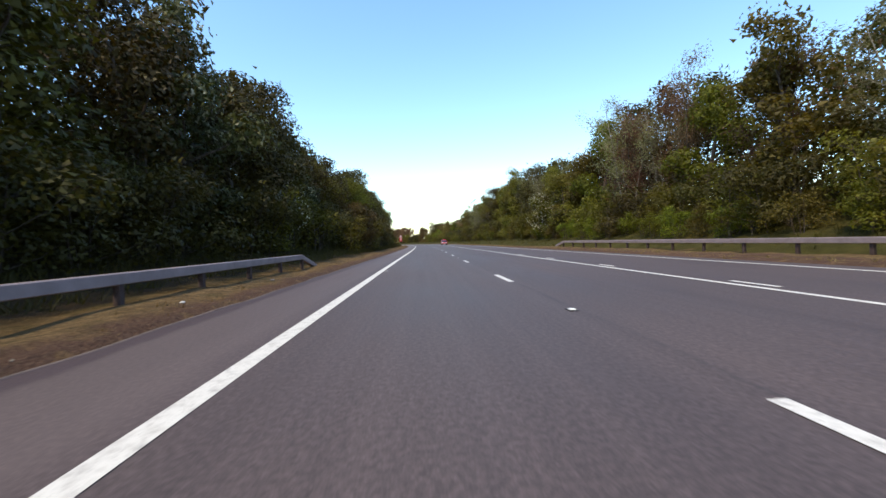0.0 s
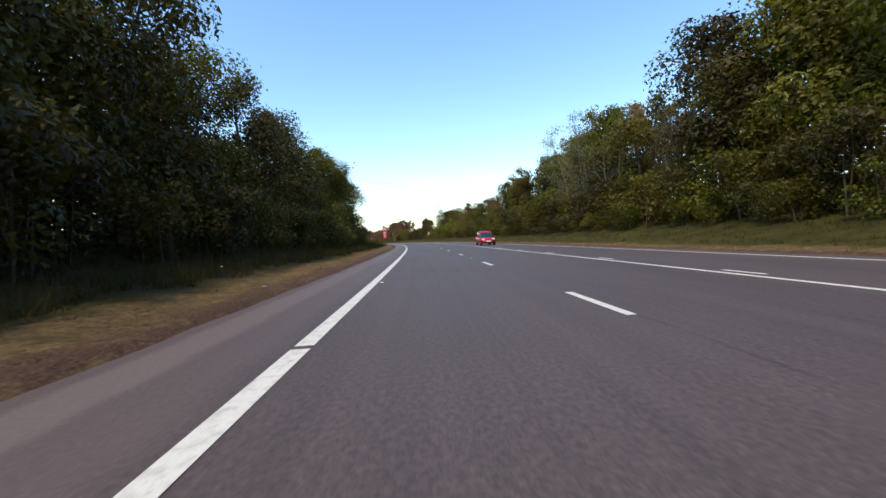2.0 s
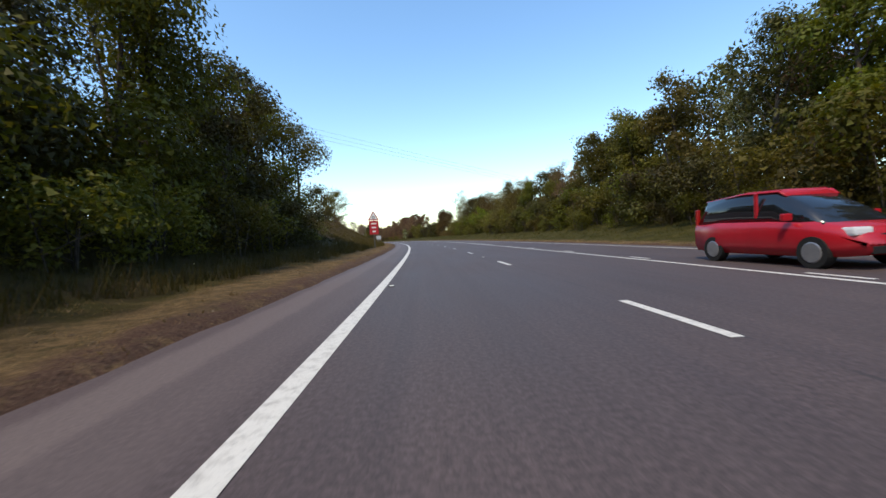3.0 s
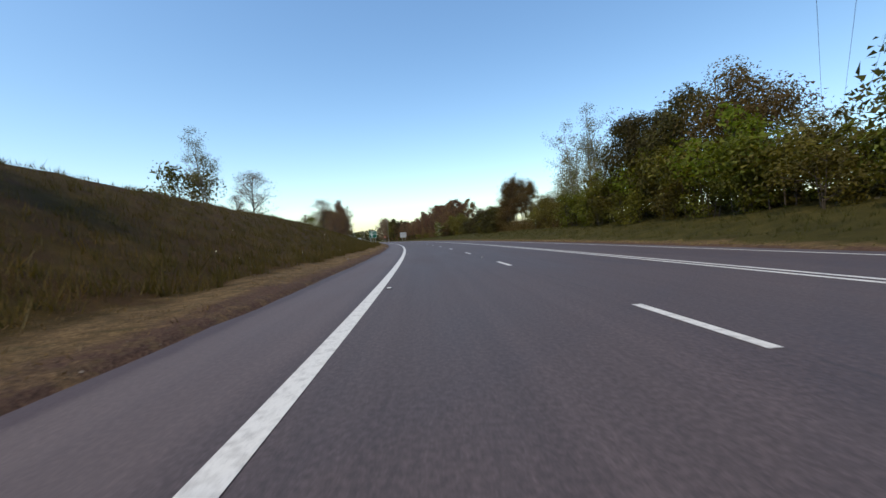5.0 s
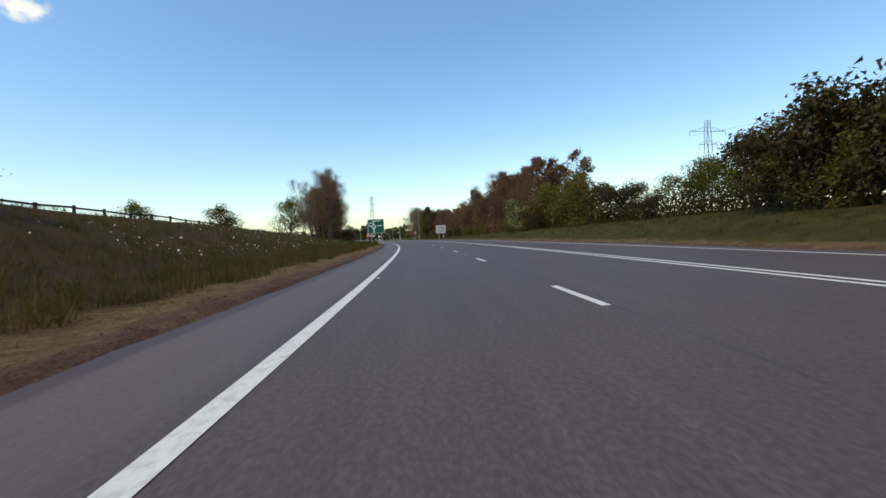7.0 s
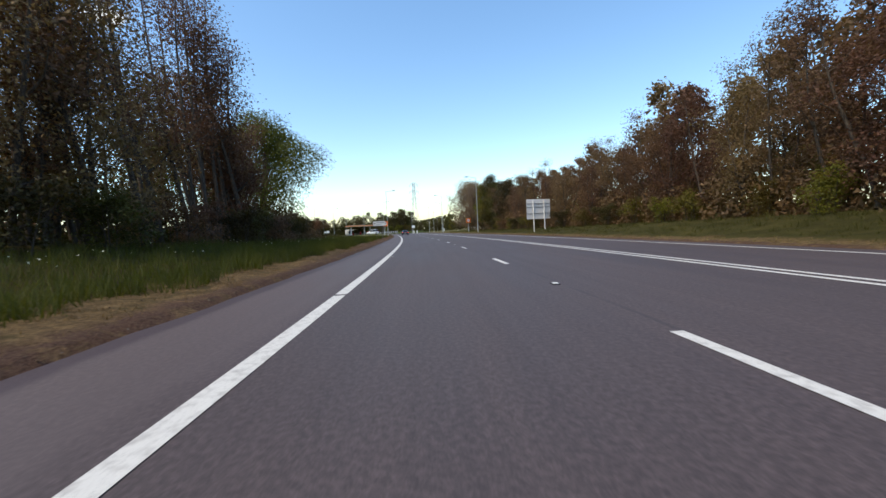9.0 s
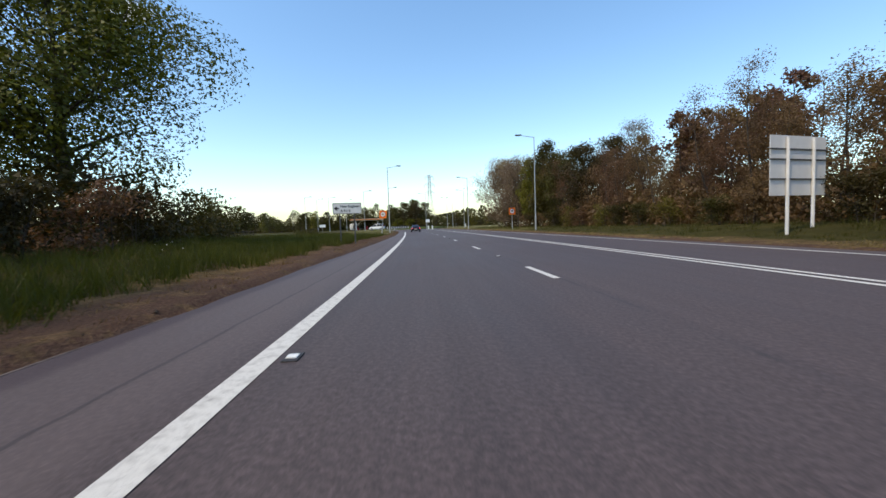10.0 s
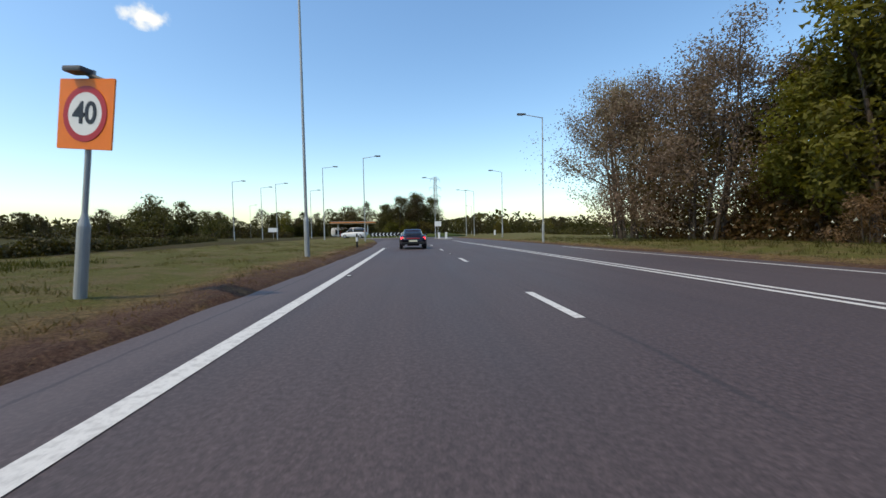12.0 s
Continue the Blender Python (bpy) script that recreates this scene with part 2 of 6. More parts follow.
def ground_mat():
    """Grass, dry trodden grass and bare soil; v of the map is metres across the road."""
    m = Mat("verge_ground", 0.95, spec=0.1)
    uv, pos = m.coords("UV"), m.coords("World")
    sep = m.n("ShaderNodeSeparateXYZ")
    m.link(uv, sep.inputs[0])
    w = sep.outputs[1]
    big, mid, fine = m.noise(0.12, 5, src=pos), m.noise(1.1, 6, 0.65, src=pos), m.noise(22, 5, 0.75, src=pos)
    wob = m.math("ADD", w, m.math("MULTIPLY_ADD", mid, 2.4, -1.2))
    grass = m.ramp(mid, [(0.3, (0.032, 0.026, 0.008)), (0.55, (0.053, 0.043, 0.012)), (0.75, (0.082, 0.062, 0.021))])
    grass = m.mix(0.6, grass, m.ramp(fine, [(0.3, (0.55, 0.55, 0.5)), (0.7, (1.4, 1.35, 1.2))]), "MULTIPLY")
    patch = m.smooth(m.noise(0.45, 6, 0.75, src=pos), 0.42, 0.6)
    grass = m.mix(m.math("MULTIPLY", patch, 0.6), grass, (0.046, 0.029, 0.016))
    russet = m.math("MULTIPLY", m.smooth(sep.outputs[0], 200.0, 230.0), m.math("SUBTRACT", 1.0, m.smooth(sep.outputs[0], 345.0, 375.0)))
    grass = m.mix(russet, grass, m.mix(1.0, grass, (1.22, 0.97, 0.95), "MULTIPLY"))
    lush = m.ramp(mid, [(0.3, (0.032, 0.031, 0.008)), (0.55, (0.053, 0.048, 0.013)), (0.75, (0.084, 0.069, 0.022))])
    grass = m.mix(m.math("MULTIPLY", m.math("MAXIMUM", m.smooth(w, 5.0, 8.0), m.smooth(m.math("MULTIPLY", w, -1.0), 16.0, 26.0)), 0.85), grass, lush)
    # leaf litter below the first near trees, their shade painted into its dark brown
    litter_shade = m.math("MULTIPLY", m.math("SUBTRACT", 1.0, m.smooth(sep.outputs[0], 100.0, 118.0)), m.math("SUBTRACT", 1.0, m.smooth(wob, -4.6, -3.8)))
    grass = m.mix(m.math("MULTIPLY", litter_shade, 0.85), grass, m.ramp(fine, [(0.3, (0.014, 0.009, 0.006)), (0.7, (0.050, 0.034, 0.020))]))
    mown = m.math("MULTIPLY", m.math("MULTIPLY", m.smooth(sep.outputs[0], 452.0, 462.0), m.smooth(wob, -14.5, -12.5)), 0.9)
    grass = m.mix(mown, grass, m.mix(m.smooth(m.noise(0.9, 5, 0.7, src=pos), 0.45, 0.62), m.ramp(fine, [(0.3, (0.062, 0.064, 0.016)), (0.5, (0.108, 0.104, 0.028)), (0.75, (0.17, 0.155, 0.052))]), m.ramp(fine, [(0.3, (0.085, 0.062, 0.028)), (0.5, (0.15, 0.115, 0.055)), (0.75, (0.23, 0.18, 0.095))])))
    dry = m.ramp(fine, [(0.3, (0.066, 0.041, 0.022)), (0.5, (0.165, 0.107, 0.055)), (0.75, (0.285, 0.198, 0.107))])
    tuft = m.ramp(m.noise(4.5, 6, 0.7, src=pos), [(0.33, (0.45, 0.43, 0.40)), (0.5, (1.0, 0.98, 0.95)), (0.66, (1.45, 1.4, 1.3))])
    dry = m.mix(0.85, dry, tuft, "MULTIPLY")
    sprout = m.smooth(m.noise(2.4, 5, 0.7, src=pos), 0.5, 0.64)
    dry = m.mix(m.math("MULTIPLY", sprout, 0.55), dry, (0.048, 0.044, 0.017))
    soil = m.ramp(fine, [(0.3, (0.038, 0.020, 0.016)), (0.5, (0.090, 0.050, 0.037)), (0.75, (0.170, 0.103, 0.075))])
    soil = m.mix(m.math("MULTIPLY", m.smooth(m.noise(1.7, 5, 0.7, src=pos), 0.5, 0.6), 0.55), soil, dry)
    left = m.smooth(m.math("SUBTRACT", wob, m.math("MULTIPLY", m.smooth(sep.outputs[0], 436.0, 452.0), 1.3)), -4.3, -3.3)
    early = m.math("SUBTRACT", 1.0, m.smooth(sep.outputs[0], 88.0, 112.0))
    wr = m.math("SUBTRACT", wob, m.math("MULTIPLY", early, 1.5))
    right = m.math("SUBTRACT", 1.0, m.smooth(wr, 13.5, 14.4))
    near = m.math("MULTIPLY", left, right)
    c = m.mix(m.math("MULTIPLY", near, 0.85), grass, dry)
    late = m.smooth(sep.outputs[0], 438.0, 458.0)
    dug = m.math("MULTIPLY", m.smooth(sep.outputs[0], 396.0, 408.0), 0.55)
    ls = m.smooth(m.math("ADD", m.math("SUBTRACT", m.math("ADD", w, dug), m.math("MULTIPLY", late, 1.05)), m.math("MULTIPLY_ADD", mid, 0.9, -0.45)), -2.75, -2.25)
    rs = m.math("SUBTRACT", 1.0, m.smooth(wr, 12.6, 12.95))
    c = m.mix(m.math("MULTIPLY", m.math("MULTIPLY", ls, rs), 0.9), c, soil)
    c = m.mix(0.4, c, m.ramp(big, [(0.3, (0.75, 0.75, 0.7)), (0.7, (1.2, 1.2, 1.1))]), "MULTIPLY")
    rough = m.math("ADD", m.math("MULTIPLY", fine, 0.6), m.noise(7, 5, 0.7, src=pos))
    return m.color(c).bump(rough, 0.9, 0.09)


M = {}
M["asphalt"], M["paint"], M["ground"] = asphalt_mat(), paint_mat(), ground_mat()
M["leaf_green"] = leafy("leaf_green", (0.044, 0.043, 0.010), (0.116, 0.110, 0.021), (0.16, 0.17, 0.05))
M["leaf_olive"] = leafy("leaf_olive", (0.062, 0.054, 0.015), (0.142, 0.120, 0.031), (0.19, 0.16, 0.05))
M["leaf_bronze"] = leafy("leaf_bronze", (0.092, 0.053, 0.034), (0.172, 0.105, 0.066), (0.225, 0.145, 0.100), 0.35)
M["leaf_silver"] = leafy("leaf_silver", (0.10, 0.095, 0.05), (0.20, 0.185, 0.11), (0.30, 0.28, 0.20), 0.4)
M["leaf_beam"] = leafy("leaf_whitebeam", (0.030, 0.036, 0.012), (0.066, 0.068, 0.026), (0.42, 0.40, 0.32), 0.3)
M["leaf_lime"] = leafy("leaf_lime", (0.065, 0.072, 0.012), (0.150, 0.155, 0.026), (0.24, 0.23, 0.06))
M["leaf_brown"] = leafy("leaf_brown", (0.066, 0.046, 0.020), (0.140, 0.100, 0.040), (0.20, 0.15, 0.07))
M["leaf_oak"] = leafy("leaf_oak", (0.036, 0.033, 0.009), (0.096, 0.090, 0.020), (0.16, 0.145, 0.04), 0.3)
M["leaf_pale"] = leafy("leaf_pale", (0.125, 0.090, 0.066), (0.225, 0.168, 0.125), (0.33, 0.27, 0.215), 0.3)
# dark leaf tone for far trees and hedges, with the woods' shade painted in
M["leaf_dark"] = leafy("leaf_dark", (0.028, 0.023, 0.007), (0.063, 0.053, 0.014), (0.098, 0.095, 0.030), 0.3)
M["blossom"] = leafy("blossom", (0.55, 0.53, 0.42), (0.8, 0.78, 0.68), (0.85, 0.84, 0.78), 0.3)
M["bark"] = bark_mat("bark", (0.035, 0.026, 0.02), (0.12, 0.095, 0.075))
M["pale_bark"] = bark_mat("pale_bark", (0.09, 0.075, 0.06), (0.30, 0.26, 0.21))
M["grass"] = leafy("grass_blades", (0.035, 0.039, 0.009), (0.076, 0.078, 0.017), (0.14, 0.115, 0.045), 0.4)
M["bank_grass"] = leafy("bank_grass_blades", (0.050, 0.035, 0.011), (0.091, 0.063, 0.021), (0.150, 0.088, 0.047), 0.4)
M["wood_grass"] = leafy("wood_grass_blades", (0.038, 0.037, 0.010), (0.073, 0.068, 0.018), (0.125, 0.090, 0.042), 0.4)
M["dry_grass"] = leafy("dry_grass_blades", (0.090, 0.062, 0.031), (0.185, 0.132, 0.070), (0.30, 0.23, 0.135), 0.4)
M["mown"] = leafy("mown_grass_blades", (0.060, 0.062, 0.016), (0.125, 0.120, 0.034), (0.19, 0.165, 0.07), 0.35)
M["steel"] = plain("galvanised_steel", (0.30, 0.235, 0.235), 0.55, 0.0, 0.3, 2.5, 0.35)
M["lamp_steel"] = plain("lamp_column_grey", (0.40, 0.41, 0.40), 0.5, 0.3, 0.2, 2.0)
M["post_wood"] = plain("weathered_post", (0.085, 0.055, 0.05), 0.9, 0, 0.5, 8.0)
M["fence_wood"] = plain("fence_wood", (0.075, 0.055, 0.042), 0.9, 0, 0.5, 5.0)
M["kerb_stone"] = plain("grey_stone", (0.24, 0.205, 0.19), 0.9, 0, 0.4, 9.0)
M["pale_stone"] = plain("pale_stone", (0.62, 0.58, 0.54), 0.85, 0, 0.2, 9.0)
M["sign_white"] = plain("sign_white", (0.75, 0.75, 0.72), 0.45, 0, 0.08, 3.0)
M["sign_black"] = plain("sign_black", (0.012, 0.012, 0.014), 0.4, 0, 0.2, 3.0)
M["sign_back"] = plain("sign_back_aluminium", (0.76, 0.73, 0.70), 0.55, 0.0, 0.12, 1.5)
M["sign_green"] = plain("sign_green", (0.004, 0.10, 0.055), 0.45, 0, 0.15, 3.0)
M["sign_orange"] = plain("sign_orange", (0.85, 0.20, 0.015), 0.5, 0, 0.1, 3.0)
M["sign_red"] = plain("sign_red", (0.42, 0.018, 0.025), 0.45, 0, 0.1, 3.0)


# ---- building helpers ----
def mesh_of(name, verts, faces, mats, uvs=None, index=None, smooth=False):
    me = bpy.data.meshes.new(name)
    me.from_pydata([tuple(v) for v in verts], [], [tuple(f) for f in faces])
    for mt in mats:
        me.materials.append(mt.m)
    if index is not None:
        me.polygons.foreach_set("material_index", index)
    if uvs is not None:
        layer = me.uv_layers.new(name="map")
        loops = np.empty(len(me.loops), int)
        me.loops.foreach_get("vertex_index", loops)
        layer.data.foreach_set("uv", np.asarray(uvs, float)[loops].ravel())
    if smooth:
        me.polygons.foreach_set("use_smooth", [True] * len(me.polygons))
    me.update()
    return me


def part(name, me, parent=None, label="", at=None):
    ob = new(name, me)
    if parent is not None:
        ob.parent = parent
    if at is not None:
        ob.matrix_basis = at
    return tagged(ob, label)


def bm_mesh(name, bm, mat, smooth=False):
    me = bpy.data.meshes.new(name)
    bmesh.ops.recalc_face_normals(bm, faces=bm.faces)
    bm.to_mesh(me)
    bm.free()
    for mt in (mat if isinstance(mat, (list, tuple)) else [mat]):
        me.materials.append(mt.m)
    if smooth:
        me.polygons.foreach_set("use_smooth", [True] * len(me.polygons))
    return me


def add_box(bm, size, at=(0, 0, 0), bevel=0.0, turn=None):
    r = bmesh.ops.create_cube(bm, size=1.0, matrix=Matrix.Translation(at) @ (turn or Matrix.Identity(4)) @ Matrix.Diagonal((*size, 1)))
    if bevel:
        edges = {e for v in r["verts"] for e in v.link_edges}
        bmesh.ops.bevel(bm, geom=list(edges), offset=bevel, segments=2, affect="EDGES", profile=0.6)
    return r


def add_tube(bm, p0, p1, r0, r1, seg=10):
    p0, p1 = Vector(p0), Vector(p1)
    d = p1 - p0
    m = Matrix.Translation((p0 + p1) / 2) @ d.to_track_quat("Z", "Y").to_matrix().to_4x4()
    return bmesh.ops.create_cone(bm, cap_ends=True, segments=seg, radius1=r0, radius2=r1, depth=d.length, matrix=m)


def box_mesh(name, size, mat, bevel=0.01, at=(0, 0, 0)):
    bm = bmesh.new()
    add_box(bm, size, at, bevel)
    return bm_mesh(name, bm, mat)


def tube_mesh(name, p0, p1, r0, r1, mat, seg=12):
    bm = bmesh.new()
    add_tube(bm, p0, p1, r0, r1, seg)
    return bm_mesh(name, bm, mat, smooth=False)


def empty(name, m):
    ob = new(name)
    ob.matrix_basis = m
    return ob


# ---- the lie of the land ----
def lerp(v, xs, ys):
    return np.interp(v, xs, ys)


def verge_left(s):
    """Where the tarmac ends on the near side."""
    base = lerp(s, [40, 90, 120, 200, 315, 400, 420, 445, 460, 486, 500, 520, 535, 546], [-1.98, -1.95, -1.92, -1.84, -1.95, -1.97, -1.90, -1.40, -1.15, -1.1, -1.5, -3.2, -6.0, -10.0])
    return base + 0.02 * np.sin(0.61 * s) + 0.025 * np.sin(1.9 * s + 1.0) + 0.02 * np.sin(3.1 * s)


def land(s, w):
    """Height of the ground at s, w."""
    s, w = np.broadcast_arrays(np.asarray(s, float), np.asarray(w, float))
    vl = verge_left(s)
    z = np.where((w > vl) & (w < 12.45), -0.06, 0.0)
    # near side: low earth lip, verge, then the bank
    crest = lerp(s, [40, 190, 215, 238, 250, 268, 292, 306, 330, 345, 372, 400, 425, 440], [1.6, 1.6, 3.6, 4.8, 4.4, 4.0, 3.8, 3.3, 2.75, 2.5, 1.5, 0.9, 0.45, 0.12])
    foot = -4.4
    up = np.clip((foot - w) / 8.6, 0, 1)
    up = up * up * (3 - 2 * up) * 0.35 + up * 0.65
    lip = np.clip((vl - w) / 0.15, 0, 1) * 0.08
    fall = lerp(-w, [13, 18, 40, 90, 200], [1, 0.9, 0.85, 0.6, 0.1])
    z = np.where(w < vl, lip + 0.1 * np.clip((vl - w) / 2.5, 0, 1) + crest * up * np.where(w < -13, fall, 1), z)
    # far side
    b18 = lerp(s, [60, 130, 290, 335, 392, 430, 470, 490], [0.75, 0.8, 0.95, 1.0, 0.75, 0.35, 0.2, 0.1])
    b27 = lerp(s, [60, 200, 300, 335, 360, 392, 440, 470], [3.6, 3.4, 2.2, 1.7, 1.4, 1.2, 0.6, 0.2])
    toe = lerp(s, [96, 112], [15.7, 13.6])
    rise = np.where(w < 18, b18 * np.clip((w - toe) / (18 - toe), 0, 1) ** 1.3, b18 + (b27 - b18) * np.clip((w - 18) / 9, 0, 1))
    rise = rise * lerp(w, [27, 60, 120, 300], [1, 0.9, 0.5, 0.1])
    z = np.where(w > 12.45, 0.07 * np.clip((w - 12.45) / 0.3, 0, 1) + rise, z)
    z = z + 9.5 * np.exp(-((s - 650) / 110) ** 2 - (np.minimum(w + 260, 0) / 150) ** 2 - (np.maximum(w + 260, 0) / 105) ** 2)
    rough = np.where((w < vl - 0.4) | (w > 12.9), 0.05, 0.0)
    return z + rough * (np.sin(s * 1.7 + w * 0.9) * np.sin(w * 1.9 - s * 0.6) + 0.6 * np.sin(s * 0.43 + 2 * w))


def spot(s, w, turn=0.0, dz=0.0, scale=1.0):
    """A pose standing on the ground at s, w, square to the road."""
    x, y = place(s, w)
    m = pose(float(x), float(y), float(land(s, w)) + dz, 0, 0, math.degrees(float(heading(s))) + turn)
    return m @ Matrix.Scale(scale, 4) if scale != 1.0 else m


def sheet(name, svals, wvals, height, mat, uv=True):
    S, W = np.meshgrid(svals, wvals, indexing="ij")
    x, y = place(S, W)
    z = height(S, W)
    v = np.stack([x, y, z], -1).reshape(-1, 3)
    a, b = len(svals), len(wvals)
    i = (np.arange(a - 1)[:, None] * b + np.arange(b - 1)[None]).ravel()
    faces = np.stack([i, i + b, i + b + 1, i + 1], 1)[:, ::-1]
    me = mesh_of(name, v, faces, [mat], np.stack([S, W], -1).reshape(-1, 2), smooth=True)
    return new(name, me)


_sv = np.concatenate([np.linspace(-900, -60, 15), np.arange(-40, 30, 5), np.arange(30, 540, 1.0), np.arange(540, 700, 6), np.linspace(720, 2600, 24)])
_wv = np.concatenate([[-520, -420, -320, -240, -180, -140, -110, -85, -65, -50, -40], np.arange(-34, -4, 1.2), np.arange(-4.3, -0.9, 0.13), [1, 6, 11, 12.3], np.arange(12.45, 16, 0.3), np.arange(16, 30, 1.2), [33, 38, 45, 55, 70, 90, 120, 160, 220, 320, 480, 700, 1000, 1500]])
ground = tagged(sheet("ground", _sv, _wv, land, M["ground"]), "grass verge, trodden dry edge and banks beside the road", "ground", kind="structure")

# the carriageway, up to the roundabout
_rs = np.concatenate([np.linspace(-600, -40, 12), np.arange(-30, 30, 3.0), np.arange(30, 541, 0.75)])


def road_sheet():
    wv = np.concatenate([[-0.0], np.linspace(0.004, 1, 9)])
    rows, uvs = [], []
    for s in _rs:
        vl = float(verge_left(s))
        ws = vl - 0.03 + (12.5 - vl) * wv
        ws[0] = vl - 0.03
        x, y = place(np.full(len(ws), s), ws)
        zz = np.zeros(len(ws))
        zz[0] = -0.05
        rows.append(np.stack([x, y, zz], -1))
        uvs.append(np.stack([np.full(len(ws), s), ws], -1))
    a, b = len(_rs), len(wv)
    i = (np.arange(a - 1)[:, None] * b + np.arange(b - 1)[None]).ravel()
    faces = np.stack([i, i + b, i + b + 1, i + 1], 1)[:, ::-1]
    return mesh_of("road", np.concatenate(rows), faces, [M["asphalt"]], np.concatenate(uvs))


tagged(new("road", road_sheet()), "worn purplish-grey asphalt main road with paler edge strip", "road", kind="structure")


def stripe(name, s0, s1, w, width, label):
    sv = np.linspace(s0, s1, max(2, int((s1 - s0) / 2)))
    ob = sheet(name, sv, np.array([w - width / 2, w + width / 2]), lambda S, W: np.full(S.shape, 0.006), M["paint"])
    return tagged(ob, label, "road marking", kind="structure")


GAPS = [-300, 135.8, 156.8, 228.9, 280.9, 384.5, 397.0, 437.1, 484]
for a, b in zip(GAPS, GAPS[1:]):
    stripe("edge_line_near", a + 0.06, b - 0.06, 0.0, 0.2, "solid white edge line, slightly worn")
stripe("centre_line_solid", -300, 505, 7.44, 0.14, "solid white centre line")
stripe("centre_line_second", 205, 505, 7.76, 0.14, "second solid white line of the double centre line")
stripe("edge_line_far", -300, 480, 11.52, 0.15, "solid white edge line beside the opposite lane")
DASH0 = 64.29
dash_me = mesh_of("lane_dash", [(-0.065, 0, 0), (0.065, 0, 0), (0.065, 2, 0), (-0.065, 2, 0)], [(0, 1, 2, 3)], [M["paint"]])
for k in range(-20, 49):
    s = DASH0 + 9 * k
    x, y = place(s, 3.67)
    d = new("lane_dash", dash_me)
    d.matrix_basis = pose(float(x), float(y), 0.006, 0, 0, math.degrees(float(heading(s + 1))))
    tagged(d, "white painted lane dash on the asphalt", "road marking", "lane dashes", "structure")
short_me = mesh_of("centre_dash", [(-0.06, 0, 0), (0.06, 0, 0), (0.06, 1.1, 0), (-0.06, 1.1, 0)], [(0, 1, 2, 3)], [M["paint"]])
for k in range(-12, 24):
    s = 61.6 + 5.95 * k
    x, y = place(s, 7.8)
    d = new("centre_dash", short_me)
    d.matrix_basis = pose(float(x), float(y), 0.006, 0, 0, math.degrees(float(heading(s))))
    tagged(d, "short white dash beside the centre line", "road marking", "centre dashes", "structure")

# ---- trees ----
def branch_tube(verts, faces, pts, radii, seg=6):
    base = len(verts)
    for i, (p, r) in enumerate(zip(pts, radii)):
        d = (pts[min(i + 1, len(pts) - 1)] - pts[max(i - 1, 0)]).normalized()
        q = d.to_track_quat("Z", "Y")
        for j in range(seg):
            a = 2 * math.pi * j / seg
            verts.append(p + q @ Vector((math.cos(a) * r, math.sin(a) * r, 0)))
    for i in range(len(pts) - 1):
        for j in range(seg):
            a, b = base + i * seg + j, base + i * seg + (j + 1) % seg
            faces.append((a, b, b + seg, a + seg))


def grow(rng, start, way, length, r0, r1, steps, bend, lift):
    pts, radii = [Vector(start)], [r0]
    d = Vector(way).normalized()
    for i in range(steps):
        d = (d + Vector((rng.gauss(0, bend), rng.gauss(0, bend), rng.gauss(0, bend * 0.6) + lift))).normalized()
        pts.append(pts[-1] + d * (length / steps))
        radii.append(r0 + (r1 - r0) * (i + 1) / steps)
    return pts, radii


def leaf_mesh(name, centres, sizes, mats, rng, index=None, droop=0.3, out=None):
    """Each leaf spray is one pointed triangle, turned at random or, where out is given, lying across that way."""
    n = len(centres)
    c = np.asarray(centres, float)
    s = np.asarray(sizes, float)[:, None]
    a = rng.normal(size=(n, 3))
    a[:, 2] -= droop
    a /= np.linalg.norm(a, axis=1)[:, None]
    b = np.cross(a, rng.normal(size=(n, 3)) if out is None else out)
    b /= np.linalg.norm(b, axis=1)[:, None] + 1e-9
    if out is not None:
        a = np.cross(out, b)
        a /= np.linalg.norm(a, axis=1)[:, None] + 1e-9
    nrm = np.cross(a, b)
    v = np.stack([c - a * s * 0.65, c + a * s * 0.40 + b * s * 0.36, c + a * s * 0.50 - b * s * 0.36 + nrm * s * 0.15], 1).reshape(-1, 3)
    i = np.arange(n) * 3
    me = bpy.data.meshes.new(name)
    me.vertices.add(3 * n)
    me.vertices.foreach_set("co", v.ravel())
    me.loops.add(3 * n)
    me.loops.foreach_set("vertex_index", np.arange(3 * n))
    me.polygons.add(n)
    me.polygons.foreach_set("loop_start", i)
    for mt in mats:
        me.materials.append(mt.m)
    if index is not None:
        me.polygons.foreach_set("material_index", index)
    me.update(calc_edges=True)
    return me


